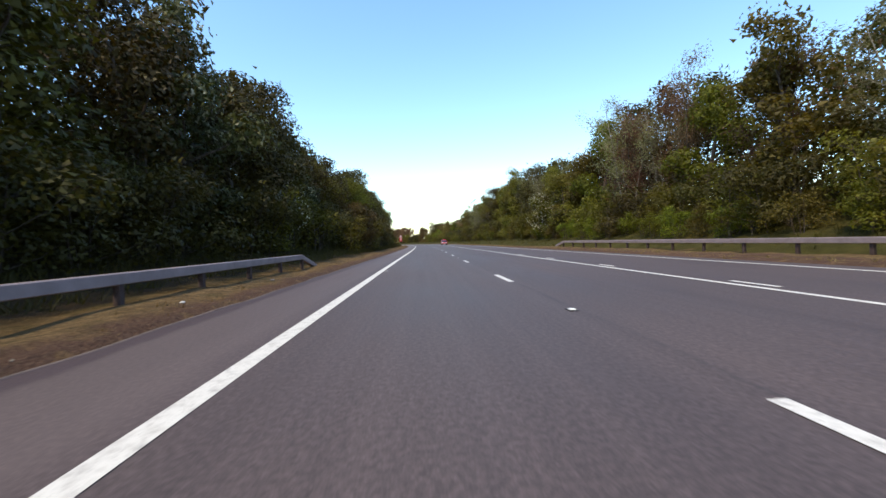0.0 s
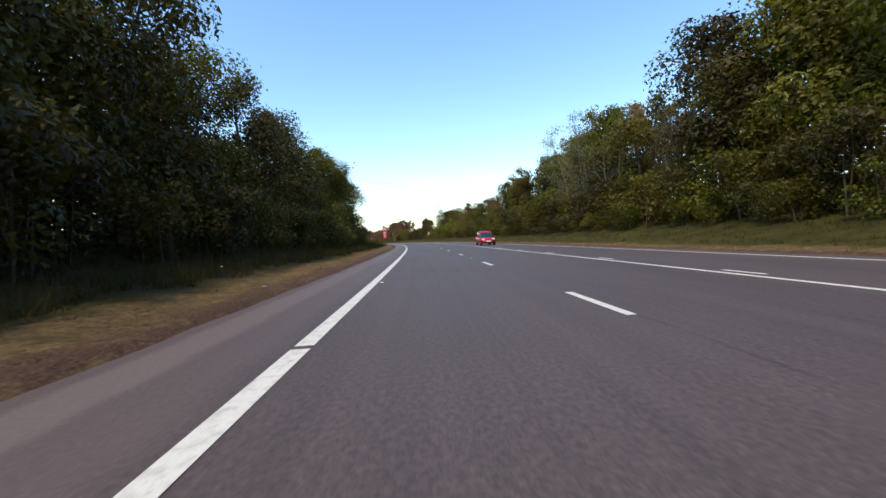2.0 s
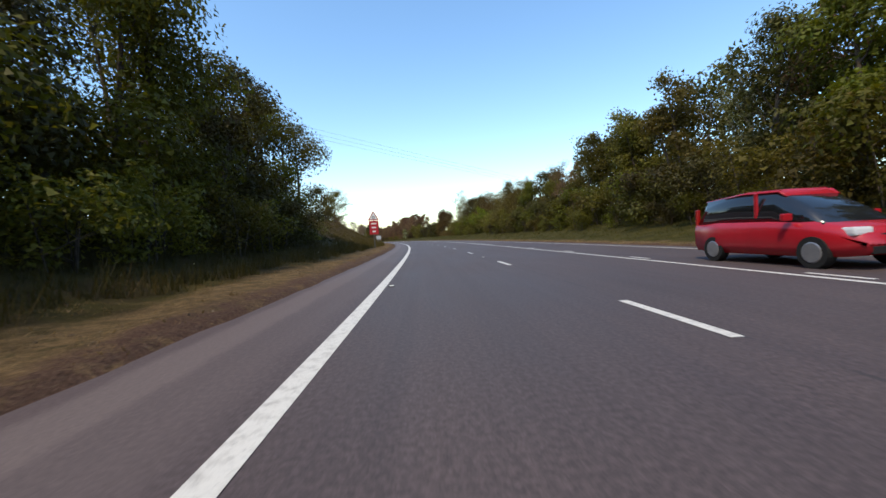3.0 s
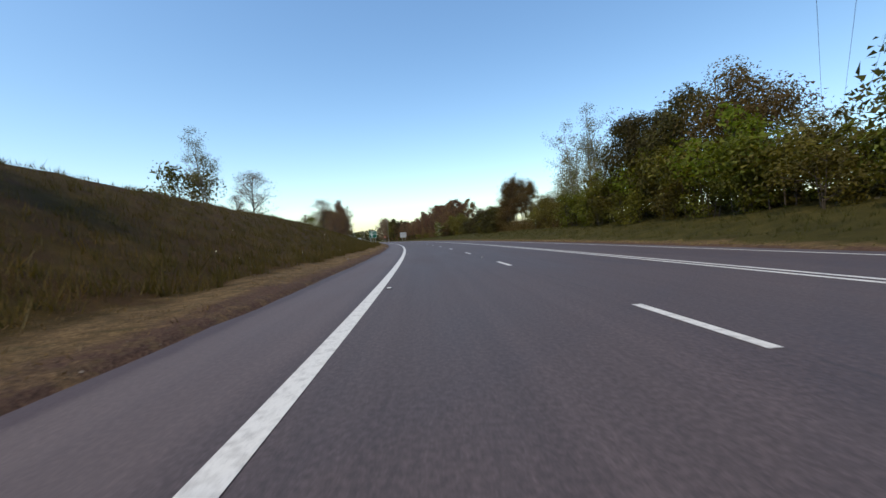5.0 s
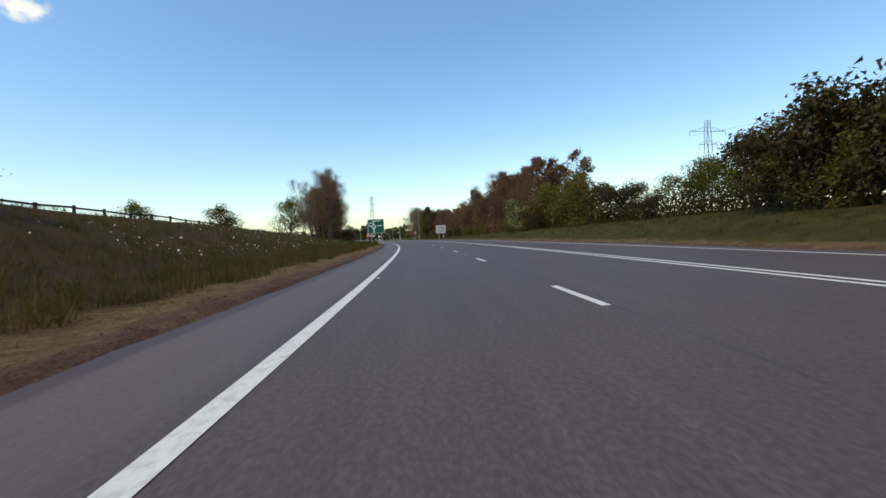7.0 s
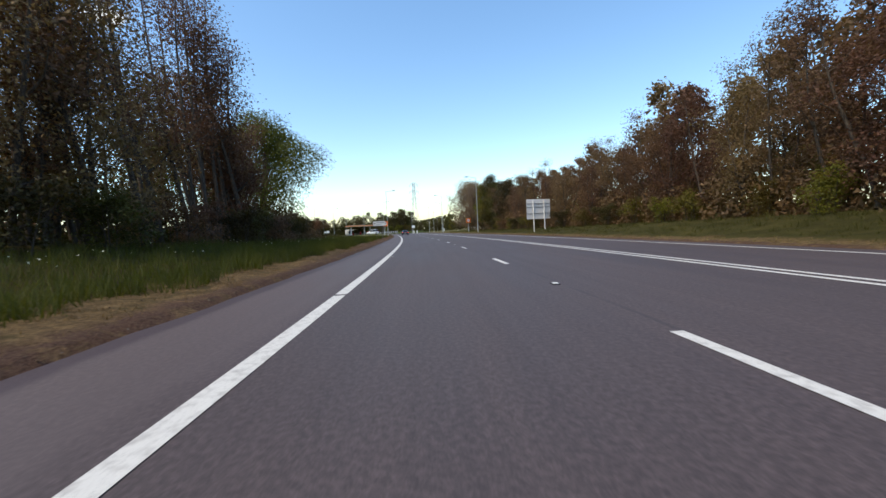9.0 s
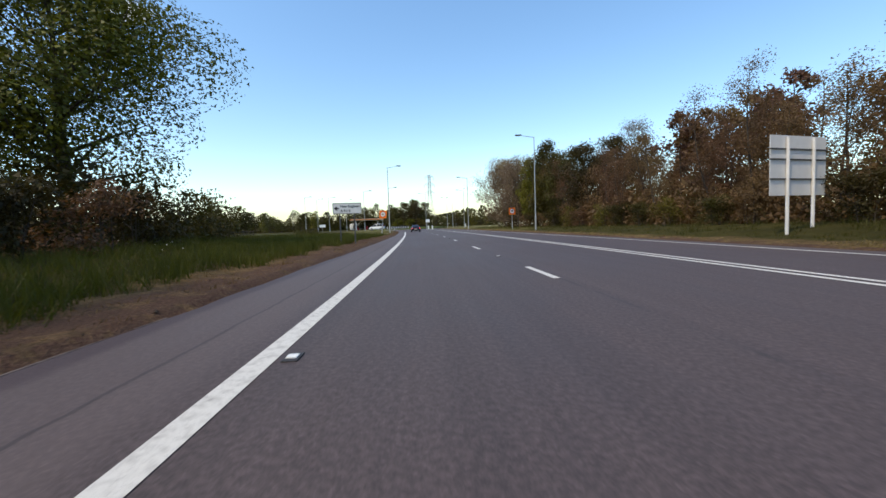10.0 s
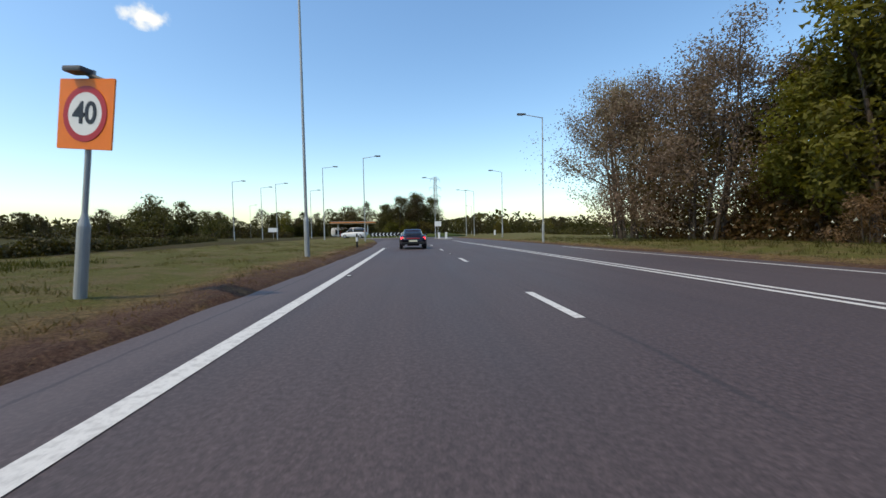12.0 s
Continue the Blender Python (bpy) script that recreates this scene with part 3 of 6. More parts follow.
def make_tree(name, seed, height, radius, clear, leaves, size, leaf, bark, stems=1, limbs=14, spread=0.9, lift=0.06, clump=0.75, top=0.35, blossom=0.0, thick=1.0, twigs=2, lobed=0.0):
    """A tree: stems with limbs and twigs, and leaf sprays in clumps round the twigs; the share lobed of them clothes rounded
    lobes at the limbs' ends. clear: height of the lowest limbs."""
    rng, nr = random.Random(seed), np.random.default_rng(seed)
    verts, faces, tips, lobes = [], [], [], []
    for st in range(stems):
        ang = rng.uniform(0, 6.28)
        off = 0 if stems == 1 else rng.uniform(0.1, 0.45) * radius * 0.6
        root = Vector((math.cos(ang) * off, math.sin(ang) * off, -0.25))
        lean = Vector((math.cos(ang), math.sin(ang), 0)) * (0.0 if stems == 1 else rng.uniform(0.05, 0.22)) + Vector((0, 0, 1))
        hh = height * (1.0 if st == 0 else rng.uniform(0.7, 0.98))
        r0 = (0.022 * height + 0.04) * thick / (stems ** 0.5)
        pts, radii = grow(rng, root, lean, hh * 0.97, r0, 0.02, 9, 0.045, 0.05)
        branch_tube(verts, faces, pts if twigs else pts[::3], radii if twigs else radii[::3], 7 if stems < 3 else (5 if twigs else 3))
        for li in range(max(3, limbs // stems)):
            f = clear / height + (0.97 - clear / height) * ((li + rng.random()) / max(3, limbs // stems))
            k = f * 9
            i = min(int(k), 8)
            p = pts[i].lerp(pts[i + 1], k - i)
            r = radii[i] * 0.5 + 0.01
            rel = (f - clear / height) / max(1e-3, 1 - clear / height)
            reach = radius * spread * max(0.18, (1 - ((rel - (1 - top) * 0.55) / 0.75) ** 2)) * rng.uniform(0.65, 1.15)
            a = rng.uniform(0, 6.28)
            way = Vector((math.cos(a), math.sin(a), rng.uniform(0.15, 0.7) + 0.6 * rel))
            lp, lr = grow(rng, p, way, reach, min(r, 0.12 * thick + 0.02), 0.012, 4, 0.16, lift)
            branch_tube(verts, faces, lp if twigs else lp[::2], lr if twigs else lr[::2], 3)
            lobes.append((*lp[3].lerp(lp[4], rng.random()), min(0.58 * reach, 0.46 * radius) * rng.uniform(0.7, 1.2)))
            for tw in range(4):
                q = lp[(2, 3, 3, 4)[tw]]
                a2 = rng.uniform(0, 6.28)
                tp, tr = grow(rng, q, (math.cos(a2), math.sin(a2), rng.uniform(-0.2, 0.6)), reach * rng.uniform(0.25, 0.5), 0.02, 0.006, 2, 0.25, 0.02)
                if tw < twigs:
                    branch_tube(verts, faces, tp, tr, 3)
                tips += [q.lerp(tp[1], 0.5), tp[1], tp[2]]
        tips += [pts[-1], pts[-2]]
        lobes.append((*pts[-1], 0.26 * radius))
    leaves = int(leaves * 1.9)
    tips = np.array([tuple(t) for t in tips])
    pick = nr.integers(0, len(tips), leaves)
    c = tips[pick] + np.clip(nr.normal(size=(leaves, 3)), -1.7, 1.7) * np.array([1, 1, 0.8]) * clump * radius * (0.22 - 0.06 * lobed)
    out = nr.normal(size=(leaves, 3))
    if lobed:
        lb = np.array(lobes)
        k = nr.choice(len(lb), leaves, p=lb[:, 3] ** 2 / np.sum(lb[:, 3] ** 2))
        u = nr.normal(size=(leaves, 3)) + np.array([0, 0, 0.35])
        u /= np.linalg.norm(u, axis=1)[:, None]
        on = nr.random(leaves) < lobed
        bulge = 0.45 + 0.65 * nr.random(leaves) ** 0.7
        c = np.where(on[:, None], lb[k, :3] + u * (lb[k, 3] * bulge)[:, None] * np.array([1, 1, 0.8]), c)
        out = np.where(on[:, None], u + np.array([0, 0, 0.25]) + 0.42 * out, out)
    c[:, 2] = np.maximum(c[:, 2], max(0.15, clear * 0.55))
    sz = size * np.exp(nr.normal(0, 0.22, leaves))
    mats, idx = [M[leaf]], None
    if blossom:
        mats.append(M["blossom"])
        hot = nr.random(len(tips)) < blossom
        idx = (hot[pick] & (nr.random(leaves) < 0.8)).astype(np.int32)
        sz = np.where(idx > 0, sz * 0.7, sz)
    thing = empty(name, Matrix.Identity(4))
    part("trunk", mesh_of("trunk", verts, faces, [M[bark]], smooth=True), thing)
    part("crown", leaf_mesh("crown", c, sz, mats, nr, idx, out=out), thing)
    return thing


def put(ob, first, s, w, scale, turn, label="", category="tree", group="", tall=1.0):
    m = spot(s, w, turn, -0.05) @ Matrix.Diagonal((scale, scale, scale * tall, 1))
    if first:
        ob.matrix_basis = m
        got = ob
    else:
        got = copy_thing(ob, m)
        got.matrix_basis = m
    return tagged(got, label, category, group)


class Wood:
    """Kinds of trees, each built once and copied from then on."""

    def __init__(self):
        self.made, self.used = {}, set()

    def kind(self, key, *args, **kw):
        self.made[key] = make_tree(*args, **kw)

    def plant(self, key, s, w, height, own, label, category="tree", group="", tall=None):
        sc = height / own
        first = key not in self.used
        self.used.add(key)
        own_rng = random.Random(int(s * 10) * 1009 + int(w * 10))
        return put(self.made[key], first, s, w, sc, own_rng.uniform(0, 360), label, category, group, tall or own_rng.uniform(0.92, 1.08))


wood = Wood()
KINDS = {
    # key: own height and the rest
    "ash_a": dict(name="broadleaf_tree", seed=1, height=12, radius=4.0, clear=1.2, leaves=4200, size=0.24, leaf="leaf_green", bark="bark", limbs=20, twigs=1, lobed=0.7),
    "ash_d": dict(name="broadleaf_tree", seed=33, height=12, radius=4.2, clear=0.9, leaves=5600, size=0.2, leaf="leaf_dark", bark="bark", limbs=22, twigs=1, lobed=0.8),
    "ash_e": dict(name="broadleaf_tree", seed=35, height=12, radius=4.2, clear=0.8, leaves=5400, size=0.195, leaf="leaf_green", bark="bark", limbs=22, twigs=1, stems=2, lobed=0.8),
    "ash_b": dict(name="broadleaf_tree", seed=2, height=12, radius=3.6, clear=1.6, leaves=4300, size=0.24, leaf="leaf_olive", bark="bark", limbs=20, stems=2, twigs=1, lobed=0.6),
    "ash_c": dict(name="broadleaf_tree", seed=3, height=12, radius=4.4, clear=0.9, leaves=4300, size=0.23, leaf="leaf_dark", bark="bark", limbs=22, twigs=1, lobed=0.8),
    "bronze_a": dict(name="aspen_tree", seed=4, height=14, radius=2.8, clear=1.6, leaves=5200, size=0.125, leaf="leaf_bronze", bark="bark", limbs=26, spread=0.8, lift=0.18, stems=2, thick=0.7, top=0.25, clump=1.15, lobed=0.2),
    "bronze_b": dict(name="aspen_tree", seed=5, height=14, radius=2.6, clear=0.8, leaves=5600, size=0.13, leaf="leaf_bronze", bark="bark", limbs=27, spread=0.9, lift=0.16, stems=3, thick=0.7, top=0.25, clump=1.2, lobed=0.25),
    "thin": dict(name="aspen_tree", seed=21, height=14, radius=2.6, clear=3.2, leaves=3300, size=0.092, leaf="leaf_bronze", bark="bark", limbs=26, spread=0.8, lift=0.2, stems=3, thick=0.6, top=0.25),
    "far_b": dict(name="field_tree", seed=24, height=9, radius=3.4, clear=0.3, leaves=950, size=0.4, leaf="leaf_olive", bark="bark", limbs=24, stems=3, thick=0.8, top=0.3, twigs=0, clump=1.0, lobed=0.8),
    "far_c": dict(name="field_tree", seed=25, height=9, radius=5.2, clear=0.3, leaves=1200, size=0.42, leaf="leaf_dark", bark="bark", limbs=24, thick=0.9, top=0.7, clump=1.0, twigs=0, stems=3, lobed=0.8),
    "sparse": dict(name="aspen_tree", seed=6, height=13, radius=3.5, clear=2.5, leaves=3600, size=0.115, leaf="leaf_silver", bark="pale_bark", limbs=28, spread=0.85, lift=0.18, stems=3, thick=0.6, clump=0.5),
    "bush_a": dict(name="shrub", seed=7, height=4, radius=2.6, clear=0.3, leaves=1100, size=0.178, leaf="leaf_green", bark="bark", stems=4, limbs=13, thick=0.8, twigs=0, lobed=0.8),
    "bush_b": dict(name="shrub", seed=8, height=4, radius=2.5, clear=0.3, leaves=1100, size=0.178, leaf="leaf_olive", bark="bark", stems=4, limbs=13, thick=0.8, twigs=0, lobed=0.8),
    "bush_c": dict(name="shrub", seed=9, height=4, radius=2.5, clear=0.2, leaves=1200, size=0.155, leaf="leaf_bronze", bark="bark", stems=4, limbs=14, thick=0.8, twigs=0, lobed=0.6),
    "may": dict(name="hawthorn", seed=10, height=5.5, radius=2.6, clear=0.6, leaves=2600, size=0.190, leaf="leaf_green", bark="bark", stems=3, limbs=18, blossom=0.28, lobed=0.6),
    "oak": dict(name="oak_tree", seed=11, height=16.5, radius=7.0, clear=3.4, leaves=26000, size=0.19, leaf="leaf_oak", bark="bark", limbs=44, top=0.2, clump=0.4, thick=1.3, lobed=0.93, spread=0.95, lift=0.05),
    "young": dict(name="young_tree", seed=12, height=5.5, radius=2.8, clear=0.5, leaves=3000, size=0.095, leaf="leaf_olive", bark="bark", limbs=34, lift=0.05, clump=0.42, thick=0.6, twigs=3, spread=1.0),
    "bare": dict(name="young_tree", seed=13, height=5.0, radius=3.0, clear=0.45, leaves=2600, size=0.075, leaf="leaf_bronze", bark="bark", limbs=34, lift=0.05, clump=0.4, thick=0.6, twigs=4),
    "far": dict(name="field_tree", seed=14, height=9, radius=4.4, clear=0.3, leaves=1000, size=0.42, leaf="leaf_dark", bark="bark", limbs=24, thick=0.8, top=0.5, twigs=0, stems=3, clump=1.0, lobed=0.8),
    "back": dict(name="broadleaf_tree", seed=15, height=12, radius=4.2, clear=0.8, leaves=1100, size=0.33, leaf="leaf_dark", bark="bark", limbs=14, thick=0.9, twigs=0, lobed=0.7),
    "back_bronze": dict(name="aspen_tree", seed=16, height=14, radius=2.9, clear=1.2, leaves=1500, size=0.34, leaf="leaf_bronze", bark="bark", limbs=18, lift=0.18, stems=2, thick=0.7, twigs=0, lobed=0.3),
    "beam": dict(name="whitebeam_tree", seed=19, height=11, radius=3.6, clear=0.9, leaves=6200, size=0.2, leaf="leaf_beam", bark="bark", limbs=20, twigs=1, lobed=0.75),
    "lime": dict(name="shrub", seed=27, height=4, radius=2.5, clear=0.2, leaves=1350, size=0.158, leaf="leaf_lime", bark="bark", stems=4, limbs=14, thick=0.8, twigs=0, lobed=0.8),
    "thicket": dict(name="broadleaf_tree", seed=41, height=9, radius=3.9, clear=0.4, leaves=4800, size=0.18, leaf="leaf_brown", bark="bark", stems=3, limbs=36, clump=0.8, thick=0.7, lobed=0.75, spread=1.0),
    # shrub for shaded spots; its dark leaf colour carries the shade
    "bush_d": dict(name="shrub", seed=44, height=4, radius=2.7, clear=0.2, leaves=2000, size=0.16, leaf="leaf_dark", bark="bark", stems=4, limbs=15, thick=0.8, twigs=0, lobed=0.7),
    "upright": dict(name="upright_tree", seed=52, height=9, radius=3.0, clear=2.2, leaves=4200, size=0.13, leaf="leaf_brown", bark="bark", stems=3, limbs=33, spread=0.95, lift=0.32, clump=0.5, thick=0.6, top=0.3, twigs=2),
    "small": dict(name="small_tree", seed=61, height=5.5, radius=2.5, clear=1.2, leaves=2600, size=0.125, leaf="leaf_green", bark="bark", stems=2, limbs=28, lobed=0.45, clump=0.7, thick=0.6, top=0.5, twigs=1),
    "field": dict(name="field_tree", seed=62, height=12, radius=5.4, clear=2.4, leaves=2600, size=0.27, leaf="leaf_green", bark="bark", limbs=30, lobed=0.6, clump=0.6, top=0.7, twigs=1),
    "willow": dict(name="willow_tree", seed=17, height=12, radius=5.0, clear=0.8, leaves=14000, size=0.115, leaf="leaf_pale", bark="bark", limbs=40, stems=5, lift=0.14, clump=0.42, thick=0.9, top=0.55, lobed=0.15),
}
for key, kw in KINDS.items():
    wood.kind(key, **kw)
LABELS = {
    "ash_a": "tall leafy green broadleaf tree at the roadside wood edge", "ash_b": "olive-green twin-stemmed broadleaf tree on the wooded bank",
    "ash_d": "dense dark leafy broadleaf tree over the crash barrier",
    "ash_e": "leafy green twin-stemmed tree in the roadside wood",
    "ash_c": "dense dark green broadleaf tree in the roadside wood", "bronze_a": "tall slender aspen with bronze spring leaves and pale stems",
    "bronze_b": "bushy bronze-leaved aspen clump with pale stems", "sparse": "thinly leaved upright tree with sky showing through",
    "bush_a": "low green shrub at the foot of the trees", "bush_b": "low olive-green shrub on the grassy bank", "bush_c": "low reddish-brown shrub at the wood edge",
    "beam": "dark whitebeam with pale leaf undersides at the wood edge", "lime": "dense yellow-green shrub on the grassy bank",
    "thicket": "dense brownish-olive tree leafy to the ground",
    "bush_d": "dense shrub at the wood edge, shade put into its dark leaves",
    "may": "hawthorn bush covered in white blossom", "oak": "spreading green oak beside the aspen wood", "young": "young thinly leaved tree on the grass bank",
    "bare": "nearly bare young tree on the grass bank", "far": "dark green field tree in the distance",
    "thin": "tall slender aspen with thin bronze leaves and sky between", "far_b": "olive-green field tree in the distance", "far_c": "broad dark field tree in the distance",
    "upright": "upright many-stemmed tree with thin brownish leaves on the bank",
    "small": "small round-headed green tree on the bank top",
    "field": "round-headed green field tree behind the grass bank",
    "back": "dark broadleaf tree deeper in the wood", "back_bronze": "bronze-leaved aspen deeper in the wood", "willow": "wide many-stemmed tree with fine greyish-brown leaves",
}


def plant(key, s, w, height, group=""):
    cat = "shrub" if key.startswith(("bush", "may", "lime")) else "tree"
    return wood.plant(key, s, w, height, KINDS[key]["height"], LABELS[key], cat, group)


def belt(s0, s1, step, w, dw, heights, keys, group):
    """A row of trees between s0 and s1; heights: (s, height) stops."""
    rt = random.Random(int(s0 * 31 + w * 7))
    s = s0
    while s < s1:
        h = float(np.interp(s, [a for a, _ in heights], [b for _, b in heights])) * rt.uniform(0.9, 1.07)
        plant(rt.choice(keys), s + rt.uniform(-0.3, 0.3) * step, w + rt.uniform(-dw, dw), h, group)
        s += step * rt.uniform(0.8, 1.2)


# near side: the dark wood along the first stretch
NEAR = [(40, 11.5), (73, 10.2), (84, 10), (94, 9.6), (106, 11), (112, 10.0), (122, 11.4), (135, 11.2), (142, 11.6), (150, 11.6), (160, 11.2), (168, 11.6), (175, 10.6), (182, 11.2), (190, 11.0), (196, 10.2), (207, 10.2)]
belt(46, 92, 4.0, -9.0, 0.7, [(s, h * 0.94) for s, h in NEAR], ["ash_d", "ash_d", "ash_e", "beam"], "trees of the near wood")
belt(94, 126, 4.3, -10.0, 0.8, [(s, h * 0.96) for s, h in NEAR], ["ash_d", "ash_e", "ash_d"], "trees of the near wood")
belt(127, 207, 4.4, -11.0, 0.8, NEAR, ["ash_d", "ash_e", "ash_d", "ash_d"], "trees of the near wood")
belt(36, 104, 3.4, -12.6, 1.0, [(s, h * 1.08) for s, h in NEAR], ["back"], "trees of the near wood")
belt(106, 205, 5.2, -15.5, 1.2, [(s, h * 1.12) for s, h in NEAR], ["back", "back", "sparse"], "trees of the near wood")
belt(46, 80, 2.6, -7.4, 0.4, [(50, 3.0), (80, 3.2)], ["bush_d"], "shrubs of the near wood")
belt(80, 206, 3.1, -7.8, 0.6, [(40, 3.2), (100, 4.0), (112, 3.6), (150, 3.2), (206, 2.8)], ["bush_d", "bush_b", "bush_d"], "shrubs of the near wood")
# far side: the wooded bank
FAR = [(50, 10.5), (75, 10), (88, 10.5), (95, 13), (104, 11), (112, 9.5), (120, 11), (127, 12.4), (137, 12.2), (143, 10), (152, 12.8), (158, 12.6), (163, 12.6), (168, 10.6), (175, 12.2), (181, 11.2), (194, 11), (207, 10.5), (228, 8.6), (240, 7.8), (244, 8.8), (248, 7.4), (250, 4.5)]
belt(50, 250, 4.8, 22.8, 1.2, FAR, ["ash_a", "ash_b", "ash_c", "bronze_b", "ash_b", "sparse", "ash_a"], "trees of the far bank")
belt(54, 246, 3.9, 27.5, 1.5, [(s, h * 1.0) for s, h in FAR], ["back", "back", "back_bronze"], "trees of the far bank")
belt(48, 250, 2.7, 19.4, 0.8, [(48, 3.0), (90, 3.4), (120, 4.2), (170, 4.4), (250, 4.0)], ["bush_a", "bush_b", "bush_d", "bush_a"], "shrubs of the far bank")
belt(118, 250, 3.6, 18.2, 0.4, [(118, 2.2), (250, 2.0)], ["bush_b", "bush_a", "bush_d"], "shrubs of the far bank")
belt(46, 118, 2.3, 18.0, 0.4, [(46, 1.9), (80, 2.0), (118, 2.2)], ["lime", "bush_b", "lime"], "shrubs of the far bank")
for key, s, w, h in (("bush_b", 95.5, -5.9, 3.6), ("bush_d", 98.0, -6.4, 4.6), ("thicket", 101.0, -6.6, 5.6), ("bush_a", 103.5, -5.6, 4.0), ("thicket", 106.0, -6.4, 5.2), ("bush_b", 108.6, -5.8, 3.4), ("bush_d", 112.0, -6.6, 3.6),
                     ("bush_d", 130.0, -6.8, 4.4), ("thicket", 133.5, -7.2, 5.4), ("bush_d", 137.0, -6.9, 4.0)):
    plant(key, s, w, h, "shrubs of the near wood")
plant("may", 107.5, 18.6, 5.6)
plant("may", 110.2, 19.6, 6.0)
plant("may", 82, -8.0, 4.6)
plant("sparse", 92, 22.0, 13)
for s, w, h in ((87, 24.5, 12), (90, 25.5, 12.5), (94.5, 24.5, 12.5), (97.5, 25, 12)):
    plant("bronze_b", s, w, h, "trees of the far bank")
plant("ash_a", 153.0, 22.6, 12.6, "trees of the far bank")
plant("ash_c", 157.2, 22.4, 12.8, "trees of the far bank")
plant("sparse", 119, 22.0, 12.5)
plant("sparse", 123, 22.5, 12.0)
for s, h in ((170.6, 11.6), (174.0, 12.6), (177.4, 12.2)):
    plant("sparse", s, 20.8, h, "trees of the far bank")
belt(250, 258, 3.0, 21.5, 0.6, [(250, 4.6), (258, 3.8)], ["bush_a", "bush_b"], "shrubs of the far bank")
belt(258, 280, 2.4, 21.6, 0.8, [(258, 4.2), (264, 5.6), (280, 5.2)], ["bush_b", "bush_a", "lime"], "shrubs of the far bank")
for key, s, w, h in (("thicket", 241, 22.0, 8.4), ("thicket", 244, 21.4, 8.8), ("thicket", 247.5, 22.0, 7.6), ("thicket", 250, 21.6, 5.6), ("thicket", 261, 22.5, 5.0),
                     ("thicket", 265.6, 24.2, 8.6), ("thicket", 267.4, 25.0, 8.9), ("ash_c", 270.8, 22.2, 9.4), ("ash_c", 274.0, 23.0, 8.6), ("ash_c", 276.6, 22.4, 9.6), ("ash_c", 278.8, 23.4, 9.0), ("ash_c", 275.4, 24.5, 9.6), ("back", 272, 26.5, 8.0),
                     ("sparse", 281.6, 22.0, 9.8), ("sparse", 284.2, 22.4, 12.2), ("sparse", 286.6, 22.0, 12.3), ("sparse", 290.4, 22.2, 10.6), ("sparse", 293.4, 23.2, 9.6),
                     ("sparse", 295.8, 22.2, 7.4), ("small", 297.6, 23.4, 5.6), ("thicket", 299.2, 21.6, 4.8), ("thicket", 297.4, 22.0, 4.6), ("thin", 302.4, 22.2, 5.6),
                     ("upright", 305.4, 22.0, 8.0), ("upright", 308.4, 22.4, 9.4), ("upright", 311.4, 21.8, 9.9), ("upright", 314.4, 22.2, 10.2), ("upright", 317.0, 22.0, 8.8), ("upright", 319.4, 22.4, 7.2),
                     ("thicket", 317.6, 21.2, 4.2), ("thicket", 320.8, 21.5, 5.6), ("thicket", 324.6, 21.5, 5.5), ("thicket", 328.4, 21.6, 5.2), ("thicket", 331.0, 21.4, 4.7), ("bush_d", 319.0, 20.6, 4.2), ("bush_d", 321.6, 20.9, 5.0), ("bush_d", 324.2, 20.6, 5.2), ("bush_d", 326.8, 21.0, 5.2), ("bush_d", 329.2, 20.7, 5.0), ("bush_d", 331.4, 20.8, 4.3), ("bush_d", 323.0, 22.6, 5.4), ("bush_d", 328.2, 22.6, 5.4),
                     ("small", 336.6, 24.5, 4.0), ("small", 338.9, 24.6, 5.3), ("small", 340.8, 25.2, 4.8), ("small", 342.8, 24.4, 5.0)):
    plant(key, s, w, h, "trees of the far bank")
belt(280, 300, 2.6, 20.6, 0.8, [(280, 4.4), (290, 4.0), (300, 3.0)], ["bush_b", "bush_a", "bush_b"], "shrubs of the far bank")
belt(252, 282, 3.4, 19.4, 0.6, [(252, 3.0), (282, 2.8)], ["bush_a", "bush_b"], "shrubs of the far bank")
belt(318, 332, 3.0, 19.9, 0.6, [(318, 2.6), (332, 2.8)], ["bush_d", "bush_b"], "shrubs of the far bank")
belt(345, 368, 2.4, 23.5, 1.0, [(345, 2.4), (350, 3.8), (356, 5.4), (368, 6.0)], ["bush_b", "bush_d", "bush_b"], "shrubs of the far bank")
# far side: the bronze wood
belt(367, 452, 2.7, 20.9, 0.7, [(368, 7.0), (372, 9.6), (378, 10.4), (390, 10.6), (412, 9.6), (430, 8.8), (452, 8.4)], ["bronze_a", "bronze_b", "bronze_b"], "aspens of the far wood")
belt(374, 455, 3.6, 25.0, 1.2, [(366, 12), (395, 13), (420, 10.5), (455, 9)], ["back_bronze"], "aspens of the far wood")
belt(374, 455, 4.0, 30.0, 1.2, [(366, 12.5), (395, 13.5), (420, 10.5), (455, 9)], ["back_bronze"], "aspens of the far wood")
belt(366, 472, 3.6, 19.2, 0.5, [(366, 1.8), (472, 2.1)], ["bush_c", "bush_b", "bush_d"], "shrubs of the far wood")
plant("may", 368, 18.4, 4.5)
belt(452, 476, 3.6, 22.0, 1.0, [(452, 9.0), (464, 10), (476, 11)], ["ash_b", "bronze_b", "ash_c", "bronze_a"], "trees of the far wood")
belt(452, 482, 4.2, 26.0, 1.0, [(452, 10), (482, 11)], ["ash_b", "sparse", "ash_c"], "trees of the far wood")
plant("ash_d", 466, 22.2, 11.4)
plant("ash_d", 471.5, 24.0, 12.0)
